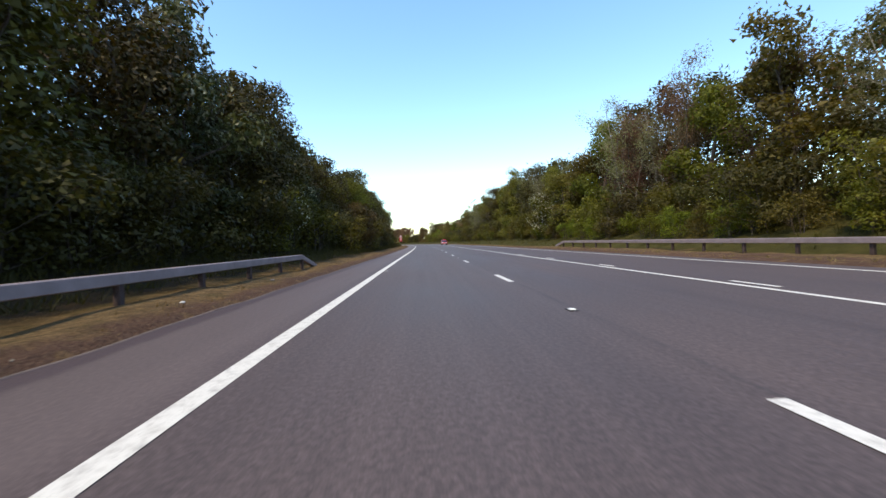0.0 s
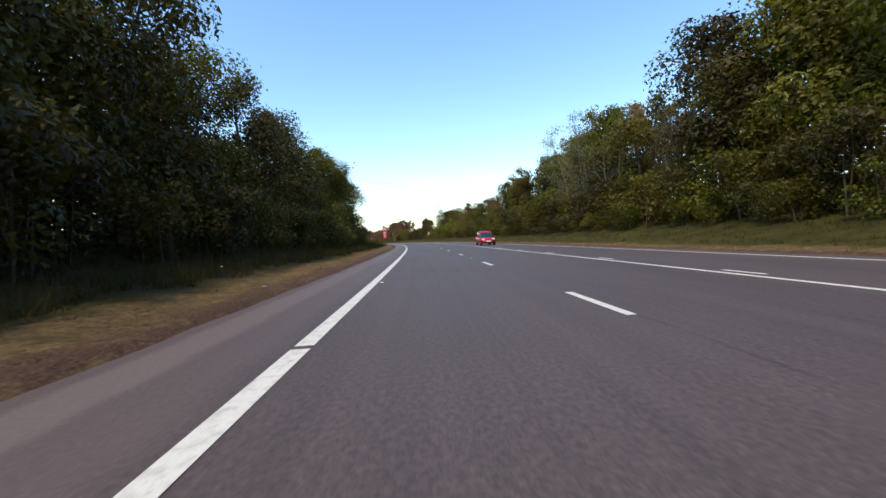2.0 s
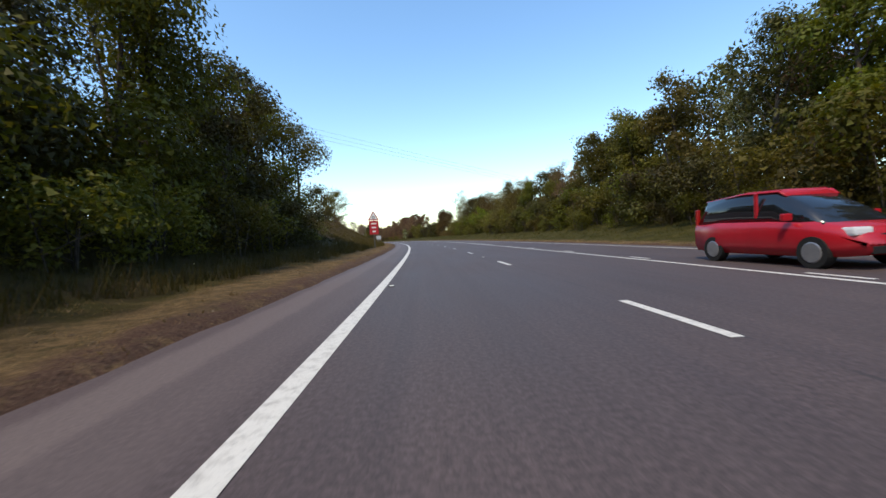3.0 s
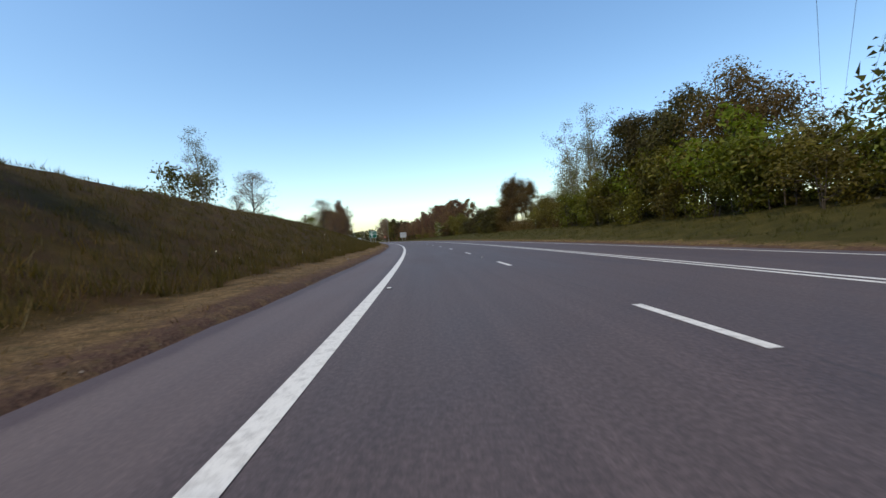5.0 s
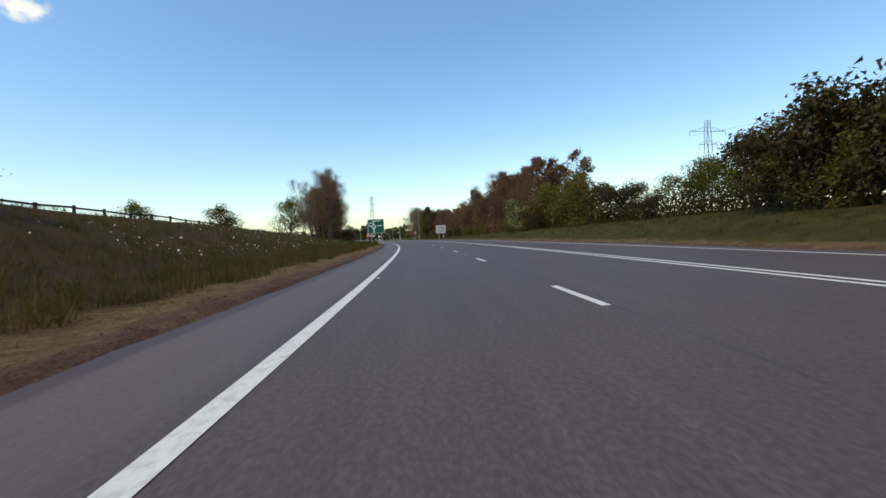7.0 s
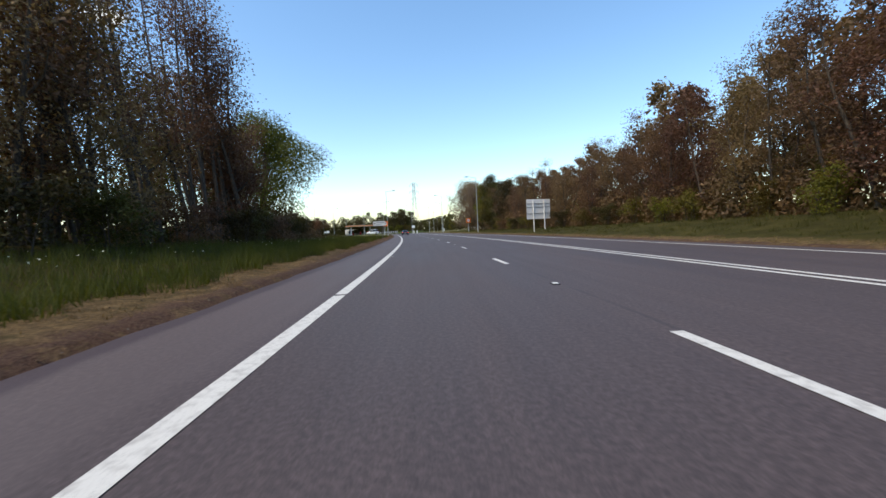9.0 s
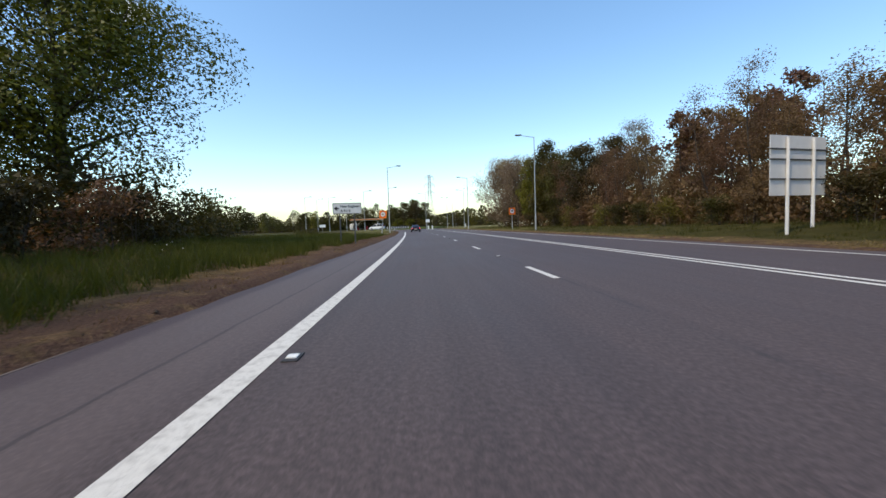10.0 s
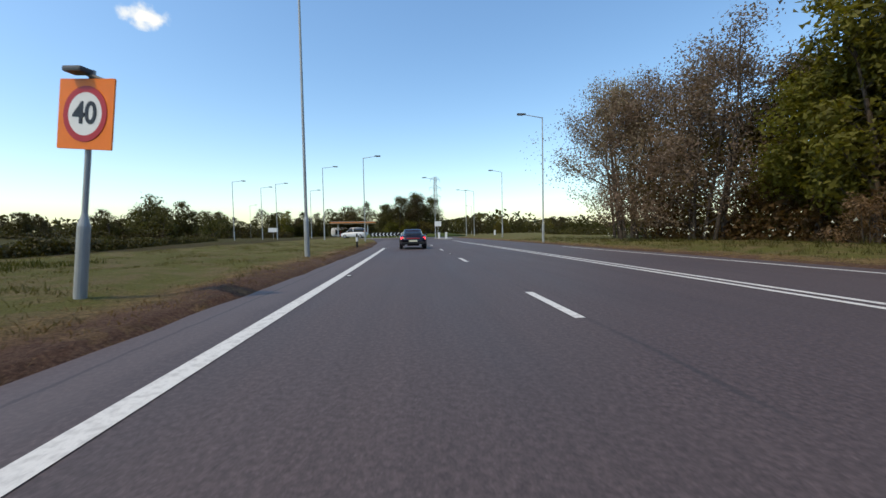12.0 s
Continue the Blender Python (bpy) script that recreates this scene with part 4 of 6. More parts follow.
plant("thicket", 480, 23.5, 9.0)
plant("thicket", 486, 23.5, 9.5)
plant("ash_d", 462, 22.4, 10.5)
plant("ash_b", 474.5, 22.5, 9.5)
plant("ash_c", 478, 24.5, 10)
plant("willow", 480, 20.5, 13.6)
plant("willow", 485.5, 20.4, 14.6)
plant("willow", 490.5, 22.5, 15.2)
# near side: open bank with scattered young trees, then the bronze wood and the oak
for key, s, w, h in (("young", 238.5, -13.5, 4.2), ("young", 232, -14, 5.0), ("bush_b", 240.2, -13.4, 3.0), ("young", 242.2, -13.8, 4.6), ("young", 249.6, -13.5, 6.7), ("bush_a", 280.2, -20.6, 5.4), ("sparse", 278.8, -17.2, 7.6), ("bare", 283, -15, 4.5),
                     ("bare", 279, -15, 1.9), ("bare", 303.0, -11.5, 4.3), ("bare", 294.6, -12.5, 1.3), ("bare", 322.5, -12, 3.3)):
    plant(key, s, w, h)
belt(388, 408.6, 2.4, -11.8, 0.9, [(389, 11.5), (394, 15), (405, 16.6), (412, 16.2), (418, 11.6)], ["thin", "thin", "bronze_a"], "aspens of the near wood")
belt(391, 412, 4.0, -16, 1.5, [(391, 13), (418, 13.5)], ["thin"], "aspens of the near wood")
belt(389, 428, 3.0, -9.8, 0.5, [(389, 2.2), (428, 2.6)], ["bush_c", "bush_d"], "shrubs of the near wood")
plant("oak", 431.0, -17.5, 15.4)
for s, w, h in ((389.4, -10.8, 11.0), (391.8, -12.2, 12.6), (393.6, -10.6, 12.0), (413.2, -13.8, 10.8), (415.8, -16.0, 8.5)):
    plant("bronze_b", s, w, h, "aspens of the near wood")
for s, w, h in ((408.2, -12.6, 15.6), (410.2, -12.8, 14.2), (411.6, -14.6, 15.0)):
    plant("bronze_a", s, w, h, "aspens of the near wood")

# ---- distance ----
rd = random.Random(9)
for s, w, h in ((450, -72, 11), (446, -66, 10), (456, -51, 11)):
    plant("far", s, w, h, "distant trees")
for key, s, w, h in (("ash_c", 551, 1.5, 9.4), ("ash_c", 556, 5, 10.4), ("ash_c", 549, 6, 9.4), ("far_c", 558, 0, 9.4), ("ash_c", 553, 9, 9.0), ("far_c", 560, 9, 9.5), ("ash_c", 552, -1.5, 7.6), ("bush_a", 546, 3, 4.2), ("bush_b", 547, 7.5, 4.0), ("bush_a", 548, -1, 4.0)):
    plant(key, s, w, h, "trees on the roundabout")
for key, s, w, h in (("far_c", 575, 26, 6), ("far", 582, 31, 6.5), ("far_b", 570, 32, 5.5)):
    plant(key, s, w, h, "distant trees")
for key, s, w, h in (("field", 421, -25, 12.4), ("field", 430, -63.5, 14.6), ("field", 430, -44.6, 13.6)):
    plant(key, s, w, h, "distant trees")
for i in range(70):
    a = i / 69
    ridge = 9.5 + 3.0 * math.sin(a * 23) + 2.0 * math.sin(a * 61 + 1)
    plant(rd.choice(["far", "far_b", "far_c", "back"]), (622 if a > 0.48 else 606) + 60 * a * (1 - a) + 25 * math.sin(a * 9) + rd.uniform(-22, 22), -185 + 290 * a + rd.uniform(-4, 4), ridge * rd.uniform(0.75, 1.2) * (0.6 if a > 0.68 else (0.62 if a < 0.22 else 0.95)), "distant trees")
for i in range(26):
    plant(rd.choice(["back", "far"]), 628 + rd.uniform(-12, 12), -190 + 7.4 * i + rd.uniform(-3, 3), rd.uniform(7, 11), "distant trees")


def far_wood():
    """A low wooded rise along the horizon."""
    nr = np.random.default_rng(31)
    n = 30000
    s = nr.uniform(700, 900, n)
    w = nr.uniform(-520, 500, n)
    x, y = place(s, w)
    top = 9 + 4 * np.sin(w * 0.021) + 2.5 * np.sin(w * 0.09 + 1)
    z = nr.random(n) ** 0.7 * top
    return leaf_mesh("far_woodland", np.stack([x, y, z], -1), np.full(n, 2.4) * np.exp(nr.normal(0, 0.3, n)), [M["leaf_dark"]], nr)


def hedgerow(s0, w0, w1, tall, seed, thick=26, leaf="leaf_dark"):
    """A field hedge running across the line of the road, far off."""
    nr = np.random.default_rng(seed)
    n = int(abs(w1 - w0) * thick * 2.2)
    w = nr.uniform(w0, w1, n)
    s = s0 + 10 * np.sin(w * 0.05) + nr.normal(0, 0.8, n)
    x, y = place(s, w)
    z = land(s, w) + nr.random(n) * tall * (1 + 0.35 * np.sin(w * 0.23) + 0.2 * np.sin(w * 0.71))
    return leaf_mesh("hedgerow", np.stack([x, y, z], -1), 0.45 * np.exp(nr.normal(0, 0.3, n)), [M[leaf]], nr)


tagged(new("wood_belt", hedgerow(626, -118, 8, 7.6, 53, 110)), "continuous dark woodland edge beyond the junction", "woodland", kind="stuff")
tagged(new("wood_belt_far", hedgerow(640, 4, 130, 4.6, 55, 50)), "low dark woodland behind the roundabout", "woodland", kind="stuff")
tagged(new("hedgerow", hedgerow(592, -215, -30, 2.4, 51)), "dark field hedge below the distant trees", "hedge", kind="stuff")
tagged(new("hedgerow_far", hedgerow(640, -230, 120, 3.6, 52)), "dark field hedge at the horizon", "hedge", kind="stuff")
tagged(new("far_woodland", far_wood()), "dark low woodland along the horizon", "woodland", kind="stuff")


def hedge(name, s0, s1, w0, w1, tall, label, leaf="leaf_dark", thick=90, wide=0.35, size=0.22):
    nr = np.random.default_rng(int(s0))
    n = int((s1 - s0) * thick * 1.4)
    u = nr.random(n)
    s, w = s0 + (s1 - s0) * u, w0 + (w1 - w0) * u + nr.normal(0, wide, n)
    x, y = place(s, w)
    z = land(s, w) + nr.random(n) ** 1.4 * tall * (0.75 + 0.17 * np.sin(s * 0.9) + 0.13 * np.sin(s * 2.3 + 1))
    me = leaf_mesh(name, np.stack([x, y, z], -1), size * np.exp(nr.normal(0, 0.25, n)), [M[leaf]], nr)
    return tagged(new(name, me), label, "hedge", kind="stuff")


# undergrowth rows in leaf_dark fill gaps in the woods with shade-coloured leaves
hedge("undergrowth", 30, 207, -18, -18, 9.0, "undergrowth deep in the near wood, shade put into its leaf colour", "leaf_dark", 200, 0.8, 0.40)
hedge("undergrowth_dense", 46, 104, -14.2, -14.2, 5.2, "dense undergrowth behind the barrier, shade put into its leaf colour", "leaf_dark", 260, 0.7)
hedge("undergrowth_far", 46, 262, 25.5, 25.5, 7.6, "undergrowth deep in the far wood, shade put into its leaf colour", "leaf_dark", 150, 0.7, 0.34)
hedge("undergrowth_bronze", 370, 480, 23, 24, 4.0, "brown undergrowth in the far aspen wood", "leaf_brown", 230, 0.8)
hedge("undergrowth_edge_brown", 371, 456, 20.6, 20.4, 3.2, "brown scrub at the front of the far aspen wood", "leaf_bronze", 190, 0.5)
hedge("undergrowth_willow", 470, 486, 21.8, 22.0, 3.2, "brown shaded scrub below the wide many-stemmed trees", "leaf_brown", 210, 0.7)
hedge("undergrowth_oak", 416, 446, -14.8, -16.4, 4.6, "scrub below the spreading oak, shade put into its dark leaf colour", "leaf_dark", 320, 0.9)
hedge("undergrowth_birch", 284, 324, 21.6, 21.6, 2.4, "brown scrub below the thin bank trees", "leaf_brown", 320, 0.8, 0.17)
hedge("undergrowth_aspen", 388, 420, -18.5, -18.5, 2.6, "brown undergrowth in the near aspen wood", "leaf_bronze")
hedge("undergrowth_edge", 32, 206, -11.4, -12.0, 5.8, "undergrowth inside the near wood, shade put into its dark leaf colour", "leaf_dark", 280, 0.8, 0.28)
hedge("undergrowth_bank", 46, 288, 21.6, 21.8, 4.2, "undergrowth on the far bank, shade put into its dark leaf colour", "leaf_dark", 170, 0.6)
hedge("undergrowth_thicket", 389, 430, -13.6, -13.4, 4.0, "thicket inside the near aspen wood, shade put into its dark leaf colour", "leaf_dark", 200, 0.6)
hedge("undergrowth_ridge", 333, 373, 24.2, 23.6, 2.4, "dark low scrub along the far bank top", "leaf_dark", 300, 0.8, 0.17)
hedge("hedge", 466, 528, -12.8, -31, 0.85, "clipped dark hedge along the grass by the junction", "leaf_dark", 420, 0.28, 0.13)
hedge("hedge_far", 470, 540, 26, 34, 1.3, "dark hedge behind the far verge")


# ---- grass, flowers and clods ----
def blades(name, n, srange, wfun, height, width, mat, seed, label, lean=0.35, tuft=10):
    """Grass blades, tuft by tuft; each tuft has its own height."""
    nr = np.random.default_rng(seed)
    k = n // tuft
    s = nr.uniform(*srange, k)
    w = wfun(nr, s)
    own = np.repeat(np.exp(nr.normal(0, 0.22, k)), tuft)
    s, w = np.repeat(s, tuft), np.repeat(w, tuft)
    n = k * tuft
    s, w = s + nr.normal(0, 0.10, n), w + nr.normal(0, 0.10, n)
    x, y = place(s, w)
    z = land(s, w)
    h = height(s, w) * own * np.exp(nr.normal(0, 0.18, n))
    a = nr.uniform(0, 6.28, n)
    dx, dy = np.cos(a), np.sin(a)
    lx, ly = nr.normal(0, lean, n) * h, nr.normal(0, lean, n) * h
    wd = width * np.exp(nr.normal(0, 0.3, n))
    p = np.stack([x, y, z - 0.03], -1)
    d = np.stack([dx * wd, dy * wd, 0 * wd], -1)
    v = np.stack([p - d, p + d, p + np.stack([lx, ly, h], -1)], 1).reshape(-1, 3)
    me = bpy.data.meshes.new(name)
    me.vertices.add(3 * n)
    me.vertices.foreach_set("co", v.ravel())
    me.loops.add(3 * n)
    me.loops.foreach_set("vertex_index", np.arange(3 * n))
    me.polygons.add(n)
    me.polygons.foreach_set("loop_start", np.arange(n) * 3)
    me.materials.append(M[mat].m)
    me.update(calc_edges=True)
    return tagged(new(name, me), label, "grass", kind="stuff")


def grass_edge(s):
    """Where the trodden straw gives way to the long grass on the near side."""
    return np.interp(s, [60, 150, 215, 228, 240, 300, 390, 430, 448, 458], [-4.4, -4.5, -4.2, -3.6, -4.2, -3.6, -3.2, -3.1, -2.6, -1.9]) - 0.35 * np.sin(s * 0.35) ** 2 - 0.25 * np.sin(s * 1.9)


blades("meadow_grass", 40000, (424, 470), lambda r, s: -8.0 - 17 * r.random(len(s)), lambda s, w: np.interp(s, [424, 462, 470], [0.34, 0.34, 0.12]), 0.014, "grass", 43, "long green meadow grass up to the field fence", 0.3)
blades("tall_grass", 100000, (362, 458), lambda r, s: grass_edge(s) - 6.5 * r.random(len(s)) ** 1.4, lambda s, w: np.interp(s, [312, 330, 446, 458], [0.32, 0.36, 0.33, 0.12]), 0.007, "grass", 3, "tall green roadside grass on the near verge", 0.35)
blades("mown_grass", 45000, (452, 500), lambda r, s: verge_left(s) - 0.6 - 11 * r.random(len(s)), lambda s, w: np.full(s.shape, 0.06) * (1 + np.sin(s * 0.9) * np.sin(w * 1.1)), 0.007, "mown", 23, "short yellowish mown grass by the junction", 0.6)
blades("wood_edge_grass", 70000, (96, 214), lambda r, s: grass_edge(s) - 9.0 * r.random(len(s)) ** 1.5, lambda s, w: np.interp(w, [-13, -9, -5], [0.22, 0.32, 0.38]), 0.009, "wood_grass", 13, "rough green grass between the road edge and the wood", 0.3)
blades("bank_grass", 90000, (212, 368), lambda r, s: grass_edge(s) - 9.0 * r.random(len(s)) ** 1.5, lambda s, w: np.interp(w, [-13, -9, -5], [0.18, 0.26, 0.34]), 0.009, "bank_grass", 14, "rough brownish-green grass on the near verge and bank", 0.3)
blades("shade_weeds", 24000, (50, 112), lambda r, s: -4.4 - 5.0 * r.random(len(s)), lambda s, w: np.full(s.shape, 0.30), 0.010, "wood_grass", 33, "dark rough weeds below the trees behind the barrier", 0.4)
blades("dry_grass", 70000, (56, 500), lambda r, s: verge_left(s) - 0.25 - (verge_left(s) - grass_edge(s)) * r.random(len(s)), lambda s, w: np.full(s.shape, 0.06), 0.010, "dry_grass", 4, "short trodden straw-coloured grass along the road edge", 0.7)
blades("far_verge_grass", 70000, (60, 500), lambda r, s: 13.7 + 5.5 * r.random(len(s)), lambda s, w: np.interp(w, [13.4, 15, 19], [0.08, 0.16, 0.28]) * np.where((s < 97) & (w < 16.2), 0.15, 1.0), 0.011, "wood_grass", 5, "olive-green grass on the far verge")
blades("far_verge_dry_grass", 30000, (56, 500), lambda r, s: 12.55 + 1.3 * r.random(len(s)), lambda s, w: np.full(s.shape, 0.09), 0.012, "dry_grass", 6, "short straw-coloured grass along the far road edge", 0.7)


def flowers(name, n, srange, wrange, zrange, size, seed, label):
    nr = np.random.default_rng(seed)
    s, w = nr.uniform(*srange, n), nr.uniform(*wrange, n)
    keep = np.sin(s * 0.8) * np.sin(w * 1.1 + s * 0.3) > -0.2
    s, w = s[keep], w[keep]
    x, y = place(s, w)
    c = np.stack([x, y, land(s, w) + nr.uniform(*zrange, len(s))], -1)
    return tagged(new(name, leaf_mesh(name, c, size * np.exp(nr.normal(0, 0.3, len(s))), [M["blossom"]], nr)), label, "flowers", kind="stuff")


flowers("meadow_flowers", 420, (322, 352), (-10, -5.0), (0.4, 0.6), 0.05, 1, "white wild flowers in the long grass")
flowers("verge_flowers", 160, (100, 330), (-8, -4), (0.35, 0.5), 0.05, 2, "scattered white flowers in the verge grass")
flowers("wood_edge_flowers", 160, (376, 425), (-8.5, -5.5), (0.35, 0.5), 0.05, 3, "scattered pale flowers below the wood")
flowers("cow_parsley", 260, (455, 486), (16.2, 18.2), (0.4, 1.0), 0.10, 4, "white cow parsley along the far wood edge")


def clods():
    nr = np.random.default_rng(8)
    n = 4500
    s = nr.uniform(56, 500, n)
    w = verge_left(s) - 0.05 - np.abs(nr.normal(0, 0.8, n)) * (0.3 + np.sin(s * 0.7) ** 2)
    x, y = place(s, w)
    z = land(s, w)
    r = np.minimum(0.011 * np.exp(nr.normal(0, 0.5, n)), 0.028)
    o = np.array([(1, 0, 0), (-1, 0, 0), (0, 1, 0), (0, -1, 0), (0, 0, 0.8), (0, 0, -0.8)])
    v = np.stack([x, y, z], -1)[:, None] + o[None] * r[:, None, None] * np.exp(nr.normal(0, 0.25, (n, 6, 1)))
    f = np.array([(0, 2, 4), (2, 1, 4), (1, 3, 4), (3, 0, 4), (2, 0, 5), (1, 2, 5), (3, 1, 5), (0, 3, 5)])
    faces = (np.arange(n)[:, None, None] * 6 + f[None]).reshape(-1, 3)
    m = Mat("earth_clods", 0.95, spec=0.1)
    m.color(m.ramp(m.n("ShaderNodeNewGeometry").outputs["Random Per Island"], [(0, (0.07, 0.045, 0.03)), (0.7, (0.12, 0.085, 0.06)), (1, (0.20, 0.165, 0.13))]))
    return mesh_of("earth_clods", v.reshape(-1, 3), faces, [m])


tagged(new("earth_clods", clods()), "crumbled earth and pebbles along the road edge", "earth", kind="stuff")

# ---- the stone lip at the tarmac's edge ----
M["lip"] = plain("edging_stone", (0.15, 0.115, 0.10), 0.9, 0, 0.5, 6)


def lip(s0, s1):
    sv = np.arange(s0, s1 + 0.01, 0.25)
    rl = np.random.default_rng(int(s0))
    wob = np.convolve(rl.normal(0, 0.03, len(sv) + 8), np.ones(9) / 9, "valid")
    high = 0.004 + 0.022 * np.convolve(rl.random(len(sv) + 4), np.ones(5) / 5, "valid")
    verts, faces = [], []
    for s, a, b in zip(sv, wob, high):
        w = float(verge_left(s)) + a
        for dw, z in ((0.025, -0.02), (0.02, 0.2 * b), (-0.02, 0.2 * b + 0.004), (-0.05, -0.02)):
            x, y = place(s, w + dw)
            verts.append((float(x), float(y), z))
    for i in range(len(sv) - 1):
        for j in range(3):
            k = i * 4 + j
            faces.append((k, k + 1, k + 5, k + 4))
    return tagged(new("edging", mesh_of("edging", verts, faces, [M["lip"]])), "low worn edging stone between tarmac and verge", "edging", kind="structure")


lip(40, 82)
for a, b in ((251, 256), (257.5, 262), (264, 270), (274, 277), (278.6, 281.2), (281.8, 284), (411.4, 413.4)):
    lip(a, b)

# ---- loose stones on the verge ----
def stone(s, w, size, mat, label, name="stone"):
    bm = bmesh.new()
    bmesh.ops.create_icosphere(bm, subdivisions=2, radius=0.5)
    rs = random.Random(int(s))
    for v in bm.verts:
        v.co *= rs.uniform(0.85, 1.12)
    bmesh.ops.scale(bm, vec=size, verts=bm.verts)
    ob = new(name, bm_mesh(name, bm, M[mat]))
    ob.matrix_basis = spot(s, w, rs.uniform(0, 90), size[2] * 0.25)
    return tagged(ob, label, "stone", "loose stones")


stone(286.6, -2.05, (0.75, 0.42, 0.09), "kerb_stone", "flat grey stone slab lying at the tarmac's edge")
stone(62.0, -2.55, (0.10, 0.07, 0.05), "pale_stone", "small white stone in the trodden grass")
for s, w in ((278.5, -2.9), (283.2, -2.7), (289.5, -2.6), (66.4, -2.7), (141.0, -2.4), (262.0, -2.8), (380.5, -2.6)):
    stone(s, w, (0.13, 0.10, 0.07), "kerb_stone", "small grey stone in the trodden grass")

# ---- road studs ----
M["stud_body"] = plain("stud_iron", (0.06, 0.055, 0.055), 0.6, 0.3, 0.3, 20)
M["stud_white"] = plain("stud_reflector", (0.8, 0.78, 0.74), 0.25, 0, 0.1, 20)


def make_stud():
    ob = empty("road_stud", Matrix.Identity(4))
    bm = bmesh.new()
    add_box(bm, (0.13, 0.2, 0.014), (0, 0, 0.004), 0.005)
    part("casing", bm_mesh("casing", bm, M["stud_body"]), ob)
    bm = bmesh.new()
    add_box(bm, (0.09, 0.09, 0.018), (0, 0, 0.012), 0.006)
    part("reflector", bm_mesh("reflector", bm, M["stud_white"]), ob)
    return tagged(ob, "white cat's-eye reflector set in the asphalt", "road stud", "road studs")


stud = make_stud()
first = True
for base, w, n in ((60.4, 3.63, 25), (51.6, 0.22, 25)):
    for k in range(n):
        x, y = place(base + 18 * k, w)
        m = pose(float(x), float(y), 0.002, 0, 0, math.degrees(float(heading(base + 18 * k))))
        if first:
            stud.matrix_basis, first = m, False
        else:
            copy_thing(stud, m)


# ---- crash barriers ----
def rail_mesh(name, s0, s1, w, z, ramp, step=1.6):
    """An open box beam: deep flat faces with folded lips, following the road; it dips to the ground at its end."""
    prof = [(-0.09, -0.08), (-0.09, 0.09), (-0.075, 0.105), (0.075, 0.105), (0.09, 0.09), (0.09, -0.08), (0.07, -0.095), (-0.07, -0.095)]
    sv = np.arange(s0, s1 + 0.01, step)
    zs = [z] * len(sv)
    sv, zs = list(sv) + [s1 + ramp], zs + [0.12]
    verts = []
    for s, zz in zip(sv, zs):
        for a, b in prof:
            x, y = place(s, w + a)
            verts.append((float(x), float(y), zz + b))
    k = len(prof)
    faces = [(i * k + j, (i + 1) * k + j, (i + 1) * k + (j + 1) % k, i * k + (j + 1) % k) for i in range(len(sv) - 1) for j in range(k)]
    faces += [tuple(range(k)), tuple(range((len(sv) - 1) * k, len(sv) * k))[::-1]]
    return mesh_of(name, verts, faces, [M["steel"]])


def barrier(s0, s1, w, z, ramp, pitch, label):
    ob = empty("crash_barrier", Matrix.Identity(4))
    part("beam", rail_mesh("beam", s0, s1, w, z, ramp), ob, "galvanised steel box beam")
    bm = bmesh.new()
    add_box(bm, (0.12, 0.10, z + 0.25), (0, 0, (z - 0.2) / 2 - 0.05), 0.01)
    me = bm_mesh("post", bm, M["post_wood"])
    s = s1 - 0.3
    while s > s0:
        g = float(land(s, w))
        x, y = place(s, w + 0.02)
        part("post", me, ob, "", pose(float(x), float(y), 0.0, 0, 0, math.degrees(float(heading(s)))))
        s -= pitch
    return tagged(ob, label, "crash barrier", "crash barriers")


barrier(30, 71.95, -3.5, 0.60, 1.7, 2.45, "galvanised steel crash barrier on dark posts beside the verge")
barrier(30, 93.0, 15.2, 0.56, 1.8, 2.4, "long galvanised steel crash barrier on the far verge")


# ---- fences ----
def fence(pts, label, tall=1.15, rails=(0.45, 0.75, 1.05)):
    """Post and rail fence through s, w stops."""
    ob = empty("post_and_rail_fence", Matrix.Identity(4))
    stops = []
    for (s0, w0), (s1, w1) in zip(pts, pts[1:]):
        n = max(1, round(abs(s1 - s0) / 2.0))
        stops += [(s0 + (s1 - s0) * i / n, w0 + (w1 - w0) * i / n) for i in range(n)]
    stops.append(pts[-1])
    tops = []
    bm = bmesh.new()
    add_box(bm, (0.11, 0.11, tall + 0.3), (0, 0, (tall - 0.3) / 2), 0.012)
    post = bm_mesh("post", bm, M["fence_wood"])
    rf = random.Random(int(pts[0][0]))
    for s, w in stops:
        x, y = place(s, w)
        p = Vector((float(x), float(y), float(land(s, w))))
        tops.append(p)
        part("post", post, ob, "", pose(*p, rf.uniform(-2, 2), rf.uniform(-2, 2), math.degrees(float(heading(s)))))
    for a, b in zip(tops, tops[1:]):
        for z in rails:
            bm = bmesh.new()
            d = b - a
            q = d.to_track_quat("Y", "Z").to_matrix().to_4x4()
            add_box(bm, (0.045, d.length + 0.08, 0.095), (0, 0, 0), 0.008)
            part("rail", bm_mesh("rail", bm, M["fence_wood"]), ob, "", Matrix.Translation((a + b) / 2 + Vector((0, 0, z + rf.uniform(-0.02, 0.02)))) @ q)
    return tagged(ob, label, "fence", "fences")


fence([(308, -15.2), (348, -15.4)], "dark weathered post-and-rail fence on the bank crest", 0.8, (0.35, 0.68))
fence([(304, 25.0), (346, 25.5)], "dark post-and-rail fence along the far bank top")
fence([(428, -24), (486, -28.5)], "dark post-and-rail fence at the edge of the field", 1.1, (0.4, 0.85))


# ---- street lamps ----
M["lens"] = plain("lamp_lens", (0.55, 0.55, 0.52), 0.3, 0, 0.1, 4)
M["lantern"] = plain("lantern_dark", (0.10, 0.10, 0.10), 0.5, 0, 0.3, 4)


